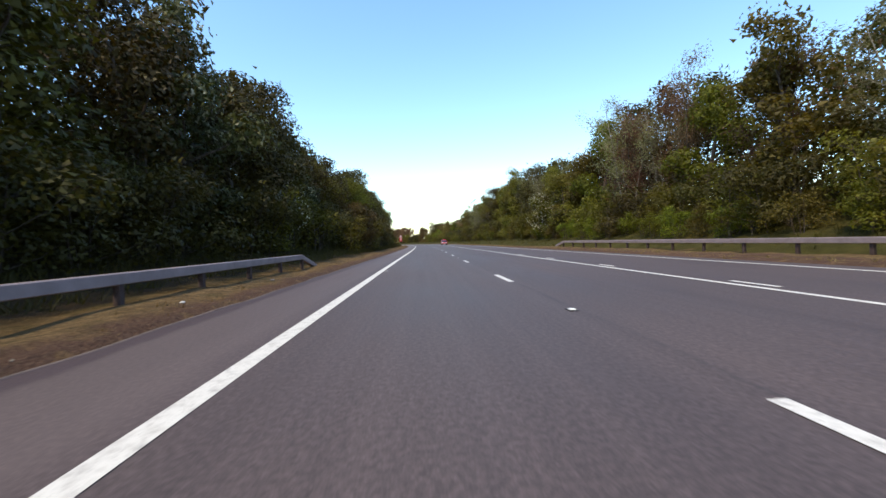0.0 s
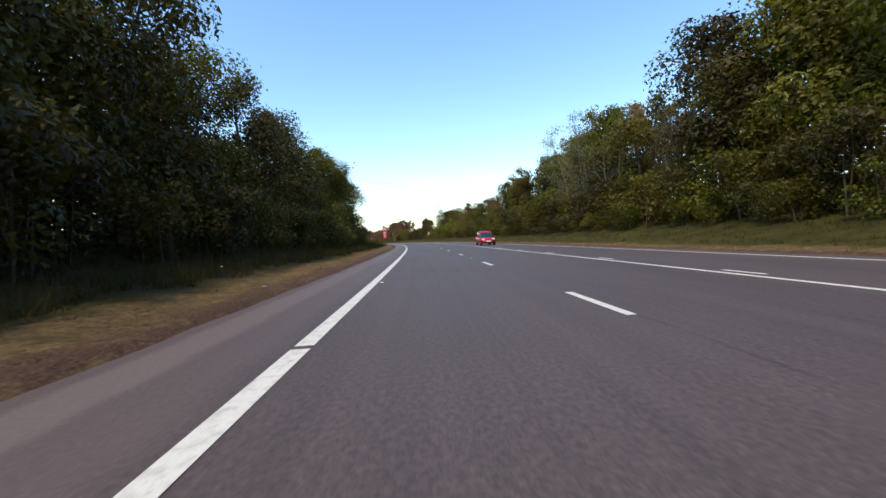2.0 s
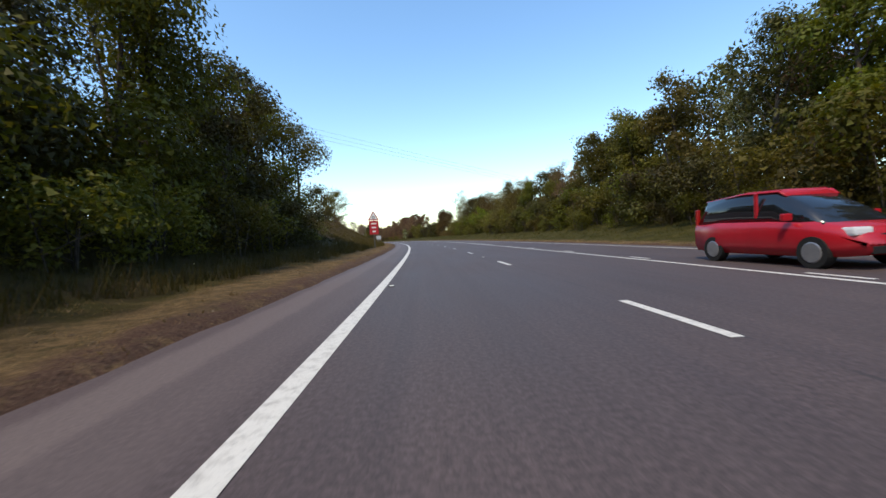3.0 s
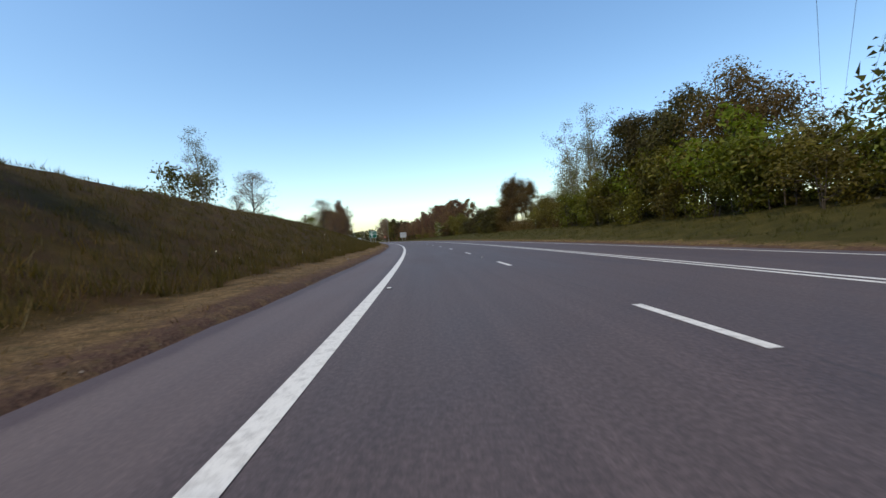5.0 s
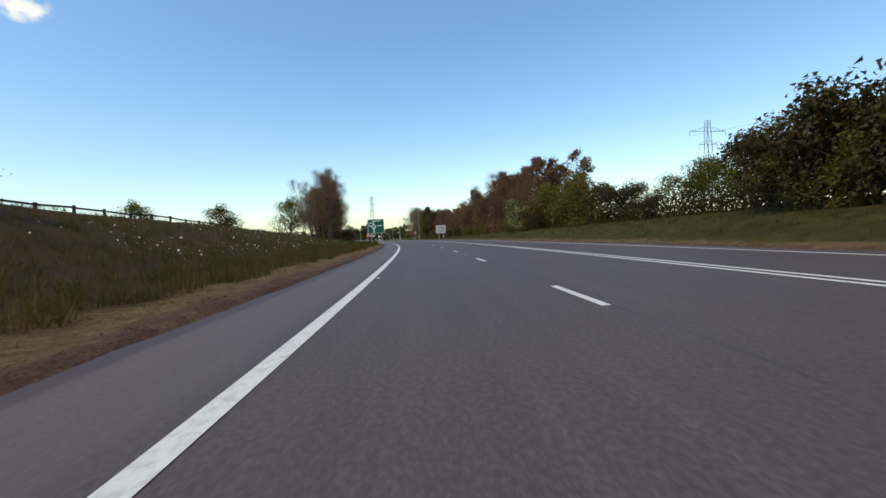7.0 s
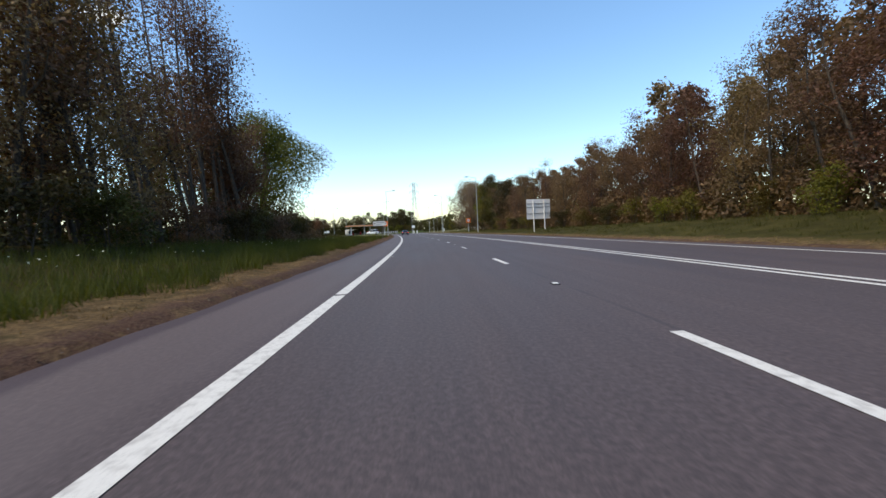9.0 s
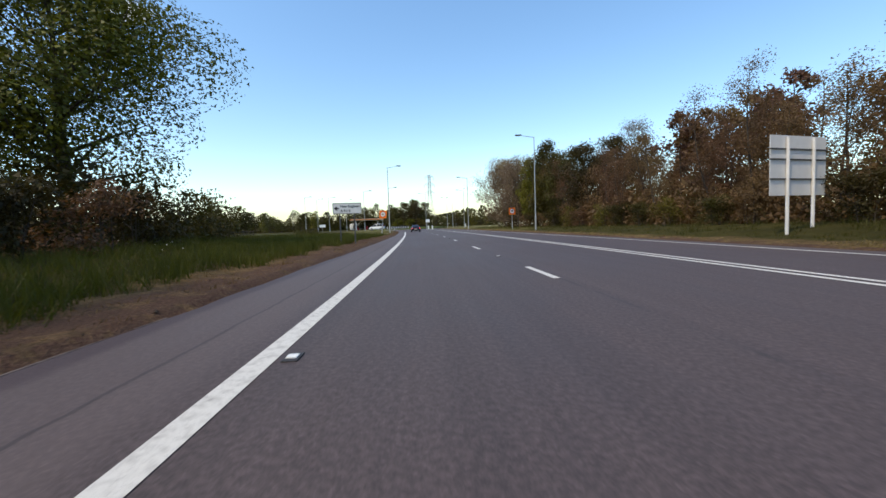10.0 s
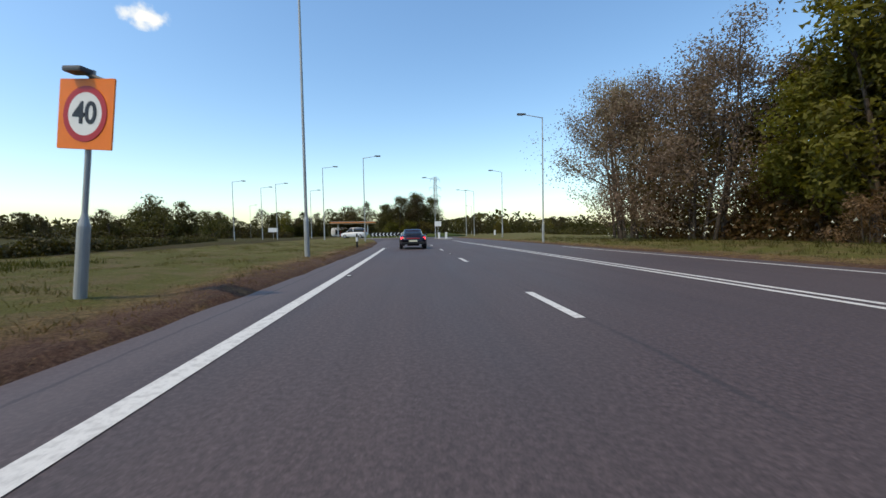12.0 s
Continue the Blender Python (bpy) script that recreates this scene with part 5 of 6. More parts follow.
def make_lamp():
    ob = empty("street_lamp", Matrix.Identity(4))
    bm = bmesh.new()
    add_tube(bm, (0, 0, -0.2), (0, 0, 1.5), 0.10, 0.10, 14)
    add_tube(bm, (0, 0, 1.5), (0, 0, 1.62), 0.10, 0.065, 14)
    part("base_tube", bm_mesh("base_tube", bm, M["lamp_steel"]), ob)
    bm = bmesh.new()
    add_tube(bm, (0, 0, 1.6), (0, 0, 10.45), 0.065, 0.045, 12)
    part("column", bm_mesh("column", bm, M["lamp_steel"]), ob)
    bm = bmesh.new()
    add_tube(bm, (0, 0, 10.40), (1.5, 0, 10.64), 0.035, 0.03, 8)
    part("arm", bm_mesh("arm", bm, M["lamp_steel"]), ob)
    bm = bmesh.new()
    add_box(bm, (0.72, 0.26, 0.12), (1.8, 0, 10.68), 0.045)
    lan = part("lantern", bm_mesh("lantern", bm, M["lantern"]), ob)
    bm = bmesh.new()
    add_box(bm, (0.46, 0.2, 0.06), (1.87, 0, 10.61), 0.02)
    part("lens", bm_mesh("lens", bm, M["lens"]), lan, "clear lamp lens")
    bm = bmesh.new()
    add_box(bm, (0.10, 0.012, 0.45), (0, -0.104, 0.75), 0.004)
    part("access_door", bm_mesh("access_door", bm, M["lamp_steel"]), ob)
    return ob


lamp = make_lamp()
LAMPS = [(472.3, -2.45, 0), (452.0, 14.9, 180), (488.0, 13.1, 180), (506.1, -3.4, 0), (514.8, -10, 10), (524, 7.2, 180), (517.5, 17.4, 180), (529.8, -28.3, 20), (539.4, -26.5, 20),
         (533.6, -22, 20), (545.2, -18, 20), (545, 16.6, 180), (546.6, 18.8, 180), (590, -45, 0), (600, 30, 180)]
for i, (s, w, turn) in enumerate(LAMPS):
    if i == 0:
        lamp.matrix_basis = spot(s, w, turn)
        one = lamp
    else:
        one = copy_thing(lamp, spot(s, w, turn))
    tagged(one, "tall grey steel street lamp with one short arm", "street lamp", "street lamps")


# ---- signs ----
def text_mesh(body, size, mat, name):
    cu = bpy.data.curves.new(name, "FONT")
    cu.body, cu.size, cu.align_x, cu.align_y, cu.extrude, cu.offset = body, size, "CENTER", "CENTER", 0.003, size * 0.02
    ob = bpy.data.objects.new(name, cu)
    me = bpy.data.meshes.new_from_object(ob)
    bpy.data.objects.remove(ob)
    me.materials.clear()
    me.materials.append(mat.m)
    return me


def facing(x=0.0, y=0.0, z=0.0):
    """Lays a flat drawing upright, facing back along the road."""
    return Matrix.Translation((x, y, z)) @ pose(0, 0, 0, 90, 0, 0)


def ring_mesh(name, r0, r1, mat, depth=0.008, seg=48):
    bm = bmesh.new()
    vs = []
    for k in range(seg):
        a = 2 * math.pi * k / seg
        c, s = math.cos(a), math.sin(a)
        vs.append([bm.verts.new((c * r0, s * r0, depth)), bm.verts.new((c * r1, s * r1, depth)), bm.verts.new((c * r1, s * r1, 0)), bm.verts.new((c * r0, s * r0, 0))])
    for k in range(seg):
        a, b = vs[k], vs[(k + 1) % seg]
        for j in range(4):
            bm.faces.new((a[j], a[(j + 1) % 4], b[(j + 1) % 4], b[j]))
    return bm_mesh(name, bm, mat)


def disc_mesh(name, r, mat, depth=0.006, seg=48):
    bm = bmesh.new()
    bmesh.ops.create_cone(bm, cap_ends=True, segments=seg, radius1=r, radius2=r, depth=depth, matrix=Matrix.Translation((0, 0, depth / 2)))
    return bm_mesh(name, bm, mat)


def rounded_board(name, w, h, mat, depth=0.02, r=0.05):
    bm = bmesh.new()
    pts = []
    for cx, cy, a0 in ((w / 2 - r, h / 2 - r, 0), (-w / 2 + r, h / 2 - r, 90), (-w / 2 + r, -h / 2 + r, 180), (w / 2 - r, -h / 2 + r, 270)):
        for k in range(5):
            a = radians(a0 + k * 22.5)
            pts.append((cx + r * math.cos(a), cy + r * math.sin(a)))
    f = bm.faces.new([bm.verts.new((x, y, 0)) for x, y in pts])
    e = bmesh.ops.extrude_face_region(bm, geom=[f])
    bmesh.ops.translate(bm, vec=(0, 0, depth), verts=[v for v in e["geom"] if isinstance(v, bmesh.types.BMVert)])
    return bm_mesh(name, bm, mat)


def speed_sign(s, w, turn, label, size=1.0, lean=0.0):
    ob = empty("speed_limit_sign", spot(s, w, 0, 0.0, size) @ pose(0, 0, 0, 0, lean, 0) @ pose(0, 0, 0, 0, 0, turn))
    bm = bmesh.new()
    add_tube(bm, (0, 0, -0.2), (0, 0, 1.12), 0.085, 0.085, 14)
    add_tube(bm, (0, 0, 1.12), (0, 0, 1.32), 0.085, 0.04, 14)
    part("base_tube", bm_mesh("base_tube", bm, M["lamp_steel"]), ob)
    part("pole", tube_mesh("pole", (0, 0, 1.3), (0, 0, 3.5), 0.04, 0.04, M["lamp_steel"]), ob)
    board = part("backing_board", rounded_board("backing_board", 1.06, 1.06, M["sign_orange"], 0.02, 0.02), ob, "orange backing board", facing(0, -0.05, 2.82))
    part("red_ring", ring_mesh("red_ring", 0.325, 0.42, M["sign_red"]), board, "", pose(0, 0, 0.021))
    part("face", disc_mesh("face", 0.326, M["sign_white"]), board, "", pose(0, 0, 0.021))
    part("numerals", text_mesh("40", 0.46, M["sign_black"], "numerals"), board, "black figures", pose(0, 0, 0.031))
    for z in (-0.33, 0.33):
        bm = bmesh.new()
        add_box(bm, (0.9, 0.03, 0.05), (0, -0.012, 2.80 + z), 0.006)
        part("rail", bm_mesh("rail", bm, M["sign_back"]), ob)
    # the lamp that lights the sign hangs over its top
    bm = bmesh.new()
    add_tube(bm, (0, 0, 3.2), (0.0, -0.02, 3.42), 0.035, 0.03, 8)
    add_tube(bm, (0.40, -0.03, 3.30), (-0.02, -0.06, 3.42), 0.03, 0.03, 8)
    part("lamp_arm", bm_mesh("lamp_arm", bm, M["lantern"]), ob)
    bm = bmesh.new()
    add_box(bm, (0.36, 0.2, 0.09), (-0.12, -0.12, 3.45), 0.035)
    part("sign_lamp", bm_mesh("sign_lamp", bm, M["lantern"]), ob, "dark lamp housing over the sign")
    return tagged(ob, label, "road sign", "speed limit signs")


speed_sign(462.1, -3.15, -17, "orange-backed 40 speed limit sign on a grey pole in grass", 0.95, 6)
speed_sign(463.8, 15.4, 10, "orange-backed 40 speed limit sign before the dark trees", 0.94)


def warning_sign():
    """A red-edged triangle over a tall red plate, on one post."""
    ob = empty("warning_sign", spot(214.5, -3.9, 2))
    part("post", tube_mesh("post", (0, 0.05, -0.3), (0, 0.05, 4.1), 0.05, 0.05, M["lantern"]), ob, "dark grey steel post")
    tri = lambda r, z: [(r * math.sin(a), r * math.cos(a), z) for a in (0, 2 * math.pi / 3, 4 * math.pi / 3)]
    for name, r, z, d, mat in (("triangle", 0.74, 0.0, 0.02, "sign_red"), ("triangle_face", 0.52, 0.021, 0.004, "sign_white")):
        bm = bmesh.new()
        f = bm.faces.new([bm.verts.new(p) for p in tri(r, z)])
        e = bmesh.ops.extrude_face_region(bm, geom=[f])
        bmesh.ops.translate(bm, vec=(0, 0, d), verts=[v for v in e["geom"] if isinstance(v, bmesh.types.BMVert)])
        part(name, bm_mesh(name, bm, M[mat]), ob, "white face" if mat == "sign_white" else "red border", facing(0, -0.02, 3.55))
    part("symbol", ring_mesh("symbol", 0.09, 0.16, M["sign_black"], 0.004, 24), ob, "black ring symbol", facing(0, -0.02, 3.50) @ pose(0, 0, 0.027))
    plate = part("plate", rounded_board("plate", 1.1, 1.55, M["sign_red"], 0.02, 0.05), ob, "plain red plate", facing(0, -0.02, 2.35))
    bm = bmesh.new()
    for x in (-0.53, 0.53):
        add_box(bm, (0.05, 1.5, 0.006), (x, 0, 0.023))
    part("edge_strip", bm_mesh("edge_strip", bm, M["sign_black"]), plate)
    bm = bmesh.new()
    for y, l in ((0.45, 0.6), (0.0, 0.5), (-0.45, 0.36)):
        add_box(bm, (l, 0.16, 0.006), (0, y, 0.023))
    part("lettering_bars", bm_mesh("lettering_bars", bm, M["sign_white"]), plate)
    return tagged(ob, "triangular warning sign over a tall red plate", "road sign")


warning_sign()


def direction_sign():
    ob = empty("direction_sign", spot(432.5, -3.0, 6))
    for x in (-0.45, 0.40):
        part("post", tube_mesh("post", (x, 0.05, -0.3), (x, 0.05, 2.3), 0.045, 0.045, M["lantern"]), ob, "dark grey steel post")
    board = part("board", rounded_board("board", 1.70, 0.66, M["sign_white"], 0.02, 0.05), ob, "white board with black lettering", facing(0, -0.01, 2.12))
    bm = bmesh.new()
    w, h, t = 1.70, 0.66, 0.022
    for sx, sy, cx, cy in ((w - 0.02, t, 0, h / 2 - t), (w - 0.02, t, 0, -h / 2 + t), (t, h - 0.06, w / 2 - t, 0), (t, h - 0.06, -w / 2 + t, 0)):
        add_box(bm, (sx, sy, 0.006), (cx, cy, 0.023))
    part("border", bm_mesh("border", bm, M["sign_black"]), board)
    bm = bmesh.new()
    pts = [(-0.77, 0), (-0.62, 0.12), (-0.56, 0.085), (-0.64, 0.03), (-0.47, 0.03), (-0.47, -0.03), (-0.64, -0.03), (-0.56, -0.085), (-0.62, -0.12)]
    f = bm.faces.new([bm.verts.new((x, y, 0.026)) for x, y in pts])
    part("arrow", bm_mesh("arrow", bm, M["sign_black"]), board)
    part("place_name", text_mesh("New Brighton", 0.195, M["sign_black"], "place_name"), board, "", pose(0.17, 0.12, 0.024))
    part("road_number", text_mesh("A 5119", 0.20, M["sign_black"], "road_number"), board, "", pose(-0.10, -0.15, 0.024))
    return tagged(ob, "white direction sign with black border on two posts", "road sign")


direction_sign()


def back_of_sign():
    ob = empty("large_sign_seen_from_behind", spot(423.2, 16.35, 14))
    for x in (-0.75, 0.75):
        part("post", tube_mesh("post", (x, -0.06, -0.3), (x, -0.06, 3.62), 0.06, 0.06, M["sign_back"]), ob, "grey steel post")
    zs = [1.36, 2.02, 2.78, 3.18, 3.72]
    for z0, z1 in zip(zs, zs[1:]):
        bm = bmesh.new()
        add_box(bm, (3.25, 0.02, z1 - z0 - 0.03), (0, 0.03, (z0 + z1) / 2), 0.004)
        part("plank", bm_mesh("plank", bm, M["sign_back"]), ob, "bare aluminium plank")
    for z in zs[1:-1]:
        bm = bmesh.new()
        add_box(bm, (3.25, 0.05, 0.05), (0, 0.0, z), 0.004)
        part("rail", bm_mesh("rail", bm, M["lantern"]), ob, "dark stiffening rail")
    return tagged(ob, "bare grey metal back of a large road sign", "road sign")


back_of_sign()


def green_sign():
    ob = empty("advance_direction_sign", spot(375.6, -3.1, 5))
    for x in (-0.8, 0.8):
        part("post", tube_mesh("post", (x, 0.06, -0.3), (x, 0.06, 4.1), 0.06, 0.06, M["lamp_steel"]), ob, "grey steel post")
    board = part("board", rounded_board("board", 2.6, 2.3, M["sign_green"], 0.02, 0.08), ob, "dark green board with white symbols", facing(0, -0.02, 3.0))
    bm = bmesh.new()
    for sx, sy, cx, cy in ((2.5, 0.04, 0, 1.1), (2.5, 0.04, 0, -1.1), (0.04, 2.2, 1.25, 0), (0.04, 2.2, -1.25, 0)):
        add_box(bm, (sx, sy, 0.006), (cx, cy, 0.023))
    part("border", bm_mesh("border", bm, M["sign_white"]), board)
    part("roundabout_symbol", ring_mesh("roundabout_symbol", 0.2, 0.34, M["sign_white"]), board, "", pose(-0.35, -0.05, 0.021))
    bm = bmesh.new()
    add_box(bm, (0.16, 0.75, 0.008), (-0.35, -0.7, 0.025))
    add_box(bm, (0.6, 0.14, 0.008), (-0.9, 0.1, 0.025), 0, pose(0, 0, 0, 0, 0, -20))
    add_box(bm, (0.14, 0.5, 0.008), (-0.35, 0.5, 0.025))
    part("arms", bm_mesh("arms", bm, M["sign_white"]), board)
    bm = bmesh.new()
    for x, y, l in ((0.1, 0.85, 1.3), (0.6, 0.1, 0.8), (-0.8, 0.55, 0.5)):
        add_box(bm, (l, 0.12, 0.008), (x, y, 0.025))
    part("lettering_bars", bm_mesh("lettering_bars", bm, M["sign_white"]), board)
    return tagged(ob, "large green roundabout direction sign on two posts", "road sign")


green_sign()


# ---- pylons and wires ----
def make_pylon(arms):
    ob = empty("electricity_pylon", Matrix.Identity(4))
    bm = bmesh.new()
    lv = [(0, 4.2), (12, 2.9), (24, 1.7), (34, 1.1), (42, 0.95), (47, 0.8)]
    cr = [(1, 1), (1, -1), (-1, -1), (-1, 1)]
    for (z0, a0), (z1, a1) in zip(lv, lv[1:]):
        for i in range(4):
            c, d = cr[i], cr[(i + 1) % 4]
            add_tube(bm, (c[0] * a0, c[1] * a0, z0), (c[0] * a1, c[1] * a1, z1), 0.14, 0.12, 4)
            add_tube(bm, (c[0] * a0, c[1] * a0, z0), (d[0] * a1, d[1] * a1, z1), 0.07, 0.07, 3)
            add_tube(bm, (d[0] * a0, d[1] * a0, z0), (c[0] * a1, c[1] * a1, z1), 0.07, 0.07, 3)
            add_tube(bm, (c[0] * a1, c[1] * a1, z1), (d[0] * a1, d[1] * a1, z1), 0.07, 0.07, 3)
    part("tower", bm_mesh("tower", bm, M["lamp_steel"]), ob)
    for z, l in arms:
        for sgn in (-1, 1):
            bm = bmesh.new()
            for y in (-0.9, 0.9):
                add_tube(bm, (sgn * 0.9, y, z), (sgn * l, 0, z), 0.09, 0.07, 4)
                add_tube(bm, (sgn * 0.9, y, z + 2.0), (sgn * l, 0, z), 0.07, 0.06, 4)
            add_tube(bm, (sgn * l, 0, z), (sgn * l, 0, z - 2.2), 0.12, 0.12, 5)
            part("arm", bm_mesh("arm", bm, M["lamp_steel"]), ob)
    return ob


pylon = make_pylon(((31, 4.4), (38, 4.9), (45, 4.0)))
pylon.matrix_basis = pose(-196.9, 887.3, 0, 0, 0, 40) @ Matrix.Scale(1.42, 4)
tagged(pylon, "tall grey lattice electricity pylon in the distance", "pylon", "pylons")
p2 = make_pylon(((29, 5.5), (36, 5.0), (42, 10.0)))
tagged(p2, "grey lattice pylon with wide arms behind the bank", "pylon", "pylons")
p2.matrix_basis = pose(109, 546, 0, 0, 0, 20) @ Matrix.Scale(1.17, 4)


def cable(name, p0, p1, sag, label, r=0.03):
    p0, p1 = Vector(p0), Vector(p1)
    pts = [p0.lerp(p1, k / 24) - Vector((0, 0, sag * 4 * (k / 24) * (1 - k / 24))) for k in range(25)]
    verts, faces = [], []
    branch_tube(verts, faces, pts, [r] * 25, 4)
    return tagged(new(name, mesh_of(name, verts, faces, [M["lantern"]])), label, "power line", "overhead cables")


for off in (-1.3, 0.0, 1.3):
    cable("overhead_cable", (100 + off, 346 - off, 13.0), (-130 + off, 90 - off, 27.0), 3.0, "thin dark overhead power cable crossing the road", 0.013)


def make_pole():
    ob = empty("utility_pole", pose(100, 346, 0, 0, 0, -42))
    part("pole", tube_mesh("pole", (0, 0, -0.5), (0, 0, 13.1), 0.17, 0.12, M["fence_wood"]), ob)
    bm = bmesh.new()
    add_box(bm, (3.9, 0.12, 0.12), (0, 0, 12.8), 0.01)
    part("crossarm", bm_mesh("crossarm", bm, M["fence_wood"]), ob)
    return tagged(ob, "wooden power pole behind the far bank trees", "utility pole")


make_pole()
for k, (dz, dx) in enumerate(((46.8, 11.4), (40.0, 5.6), (31.8, 6.2))):
    for sgn in (-1, 1):
        cable("overhead_cable", (109 + sgn * dx * 0.9, 546 + sgn * dx * 0.3, dz), (245 + sgn * dx * 0.9, 300 + sgn * dx * 0.3, dz + 4), 7.0, "thin dark overhead power cable strung from a pylon", 0.05)


# ---- vehicles ----
M["car_navy"] = plain("car_paint_navy", (0.020, 0.012, 0.024), 0.22, 0.2, 0.2, 2, 0.6)
M["car_red"] = plain("car_paint_red", (0.42, 0.012, 0.022), 0.25, 0.1, 0.15, 2, 0.6)
M["car_white"] = plain("car_paint_white", (0.72, 0.72, 0.72), 0.3, 0, 0.08, 2, 0.5)
M["car_glass"] = plain("car_glass", (0.012, 0.014, 0.017), 0.06, 0, 0.2, 2, 0.8)
M["tyre"] = plain("tyre", (0.014, 0.014, 0.014), 0.85, 0, 0.2, 10)
M["rim"] = plain("rim", (0.35, 0.35, 0.36), 0.35, 0.7, 0.2, 6)
M["trim"] = plain("black_trim", (0.015, 0.015, 0.016), 0.6, 0, 0.2, 6)
M["plate"] = plain("number_plate", (0.74, 0.68, 0.50), 0.5, 0, 0.08, 10)
M["plate_front"] = plain("front_plate", (0.75, 0.75, 0.72), 0.5, 0, 0.08, 10)
M["tail_lit"] = glow("tail_lamp_lit", (1.0, 0.02, 0.03), 5.0)
M["tail"] = plain("tail_lamp", (0.3, 0.01, 0.01), 0.25, 0, 0.1, 6, 0.6)
M["head"] = plain("headlamp", (0.7, 0.72, 0.75), 0.15, 0, 0.1, 6, 0.7)


def loft(name, rings, mat, smooth=True):
    """Skins closed rings of equal point count, capped at both ends."""
    k = len(rings[0])
    verts = [p for r in rings for p in r]
    faces = [(i * k + j, i * k + (j + 1) % k, (i + 1) * k + (j + 1) % k, (i + 1) * k + j) for i in range(len(rings) - 1) for j in range(k)]
    faces += [tuple(range(k))[::-1], tuple(range((len(rings) - 1) * k, len(rings) * k))]
    return mesh_of(name, verts, faces, [mat], smooth=smooth)


def hull_ring(y, half, z0, z1, tuck=0.08, r=0.12):
    """A rounded car cross-section at y: half width, floor and shoulder heights."""
    pts = [(-half + tuck, z0), (half - tuck, z0), (half, z0 + 0.18), (half + 0.0, z1 - r * 1.6), (half - 0.04, z1 - r * 0.5), (half - r - 0.06, z1), (-half + r + 0.06, z1), (-half + 0.04, z1 - r * 0.5), (-half, z1 - r * 1.6), (-half, z0 + 0.18)]
    return [(x, y, z) for x, z in pts]


def cabin_ring(y, half_low, half_top, z0, z1):
    pts = [(-half_low, z0), (half_low, z0), (half_top + (half_low - half_top) * 0.35, z0 + (z1 - z0) * 0.6), (half_top, z1 - 0.04), (half_top - 0.12, z1), (-half_top + 0.12, z1), (-half_top, z1 - 0.04), (-half_top - (half_low - half_top) * 0.35, z0 + (z1 - z0) * 0.6)]
    return [(x, y, z) for x, z in pts]


def make_wheel(ob, x, y, r=0.32, wd=0.2):
    bm = bmesh.new()
    add_tube(bm, (x - wd / 2, y, r), (x + wd / 2, y, r), r, r, 24)
    wheel = part("wheel", bm_mesh("wheel", bm, M["tyre"]), ob)
    bm = bmesh.new()
    sgn = 1 if x > 0 else -1
    add_tube(bm, (x + sgn * wd * 0.5, y, r), (x + sgn * (wd * 0.5 + 0.012), y, r), r * 0.66, r * 0.6, 20)
    part("rim", bm_mesh("rim", bm, M["rim"]), wheel)


def car_bits(ob, items):
    for name, size, at, mat, label in items:
        bm = bmesh.new()
        add_box(bm, size, at, min(size) * 0.3)
        part(name, bm_mesh(name, bm, M[mat]), ob, label)


def coupe():
    """A low rounded two-door coupe, nose towards +y."""
    ob = empty("coupe", Matrix.Identity(4))
    prof = [(-2.18, 0.62, 0.42, 0.62), (-2.1, 0.76, 0.30, 0.80), (-1.7, 0.86, 0.22, 0.90), (-1.2, 0.90, 0.20, 0.92), (-0.4, 0.87, 0.20, 0.88), (0.6, 0.87, 0.20, 0.87), (1.3, 0.88, 0.20, 0.80), (1.9, 0.80, 0.24, 0.66), (2.15, 0.6, 0.34, 0.52)]
    part("body", loft("body", [hull_ring(*p) for p in prof], M["car_navy"]), ob, "glossy dark navy bodywork")
    cab = [(-1.75, 0.66, 0.50, 0.82, 0.90), (-1.2, 0.70, 0.54, 0.84, 1.12), (-0.5, 0.72, 0.56, 0.85, 1.27), (0.15, 0.72, 0.56, 0.85, 1.28), (0.75, 0.71, 0.55, 0.84, 1.08), (1.15, 0.70, 0.60, 0.80, 0.84)]
    part("windows", loft("windows", [cabin_ring(*p) for p in cab], M["car_glass"]), ob, "dark tinted windows")
    roof = [(-1.15, 0.56, 0.50, 1.12, 1.145), (-0.5, 0.575, 0.52, 1.26, 1.30), (0.2, 0.575, 0.52, 1.27, 1.305), (0.45, 0.56, 0.5, 1.19, 1.22)]
    part("roof", loft("roof", [cabin_ring(*p) for p in roof], M["car_navy"]), ob)
    car_bits(ob, [("spoiler", (1.1, 0.22, 0.035), (0, -1.86, 0.955), "car_navy", ""),
                  ("tail_lamp", (0.34, 0.06, 0.13), (-0.60, -2.08, 0.70), "tail_lit", "lit red tail lamp"), ("tail_lamp", (0.34, 0.06, 0.13), (0.60, -2.08, 0.70), "tail_lit", "lit red tail lamp"),
                  ("light_strip", (0.84, 0.05, 0.06), (0, -2.14, 0.69), "tail", "dark red reflector strip"), ("number_plate", (0.52, 0.025, 0.11), (0, -2.195, 0.53), "plate", "yellow plate with no lettering"),
                  ("bumper", (1.5, 0.14, 0.16), (0, -2.12, 0.40), "trim", ""), ("exhaust", (0.16, 0.1, 0.07), (0.45, -2.18, 0.27), "rim", ""), ("exhaust", (0.16, 0.1, 0.07), (-0.45, -2.18, 0.27), "rim", ""),
                  ("mirror", (0.2, 0.1, 0.13), (0.93, 0.62, 0.93), "car_navy", ""), ("mirror", (0.2, 0.1, 0.13), (-0.93, 0.62, 0.93), "car_navy", "")])
    for x in (-0.78, 0.78):
        make_wheel(ob, x, -1.25)
        make_wheel(ob, x, 1.3)
    return ob


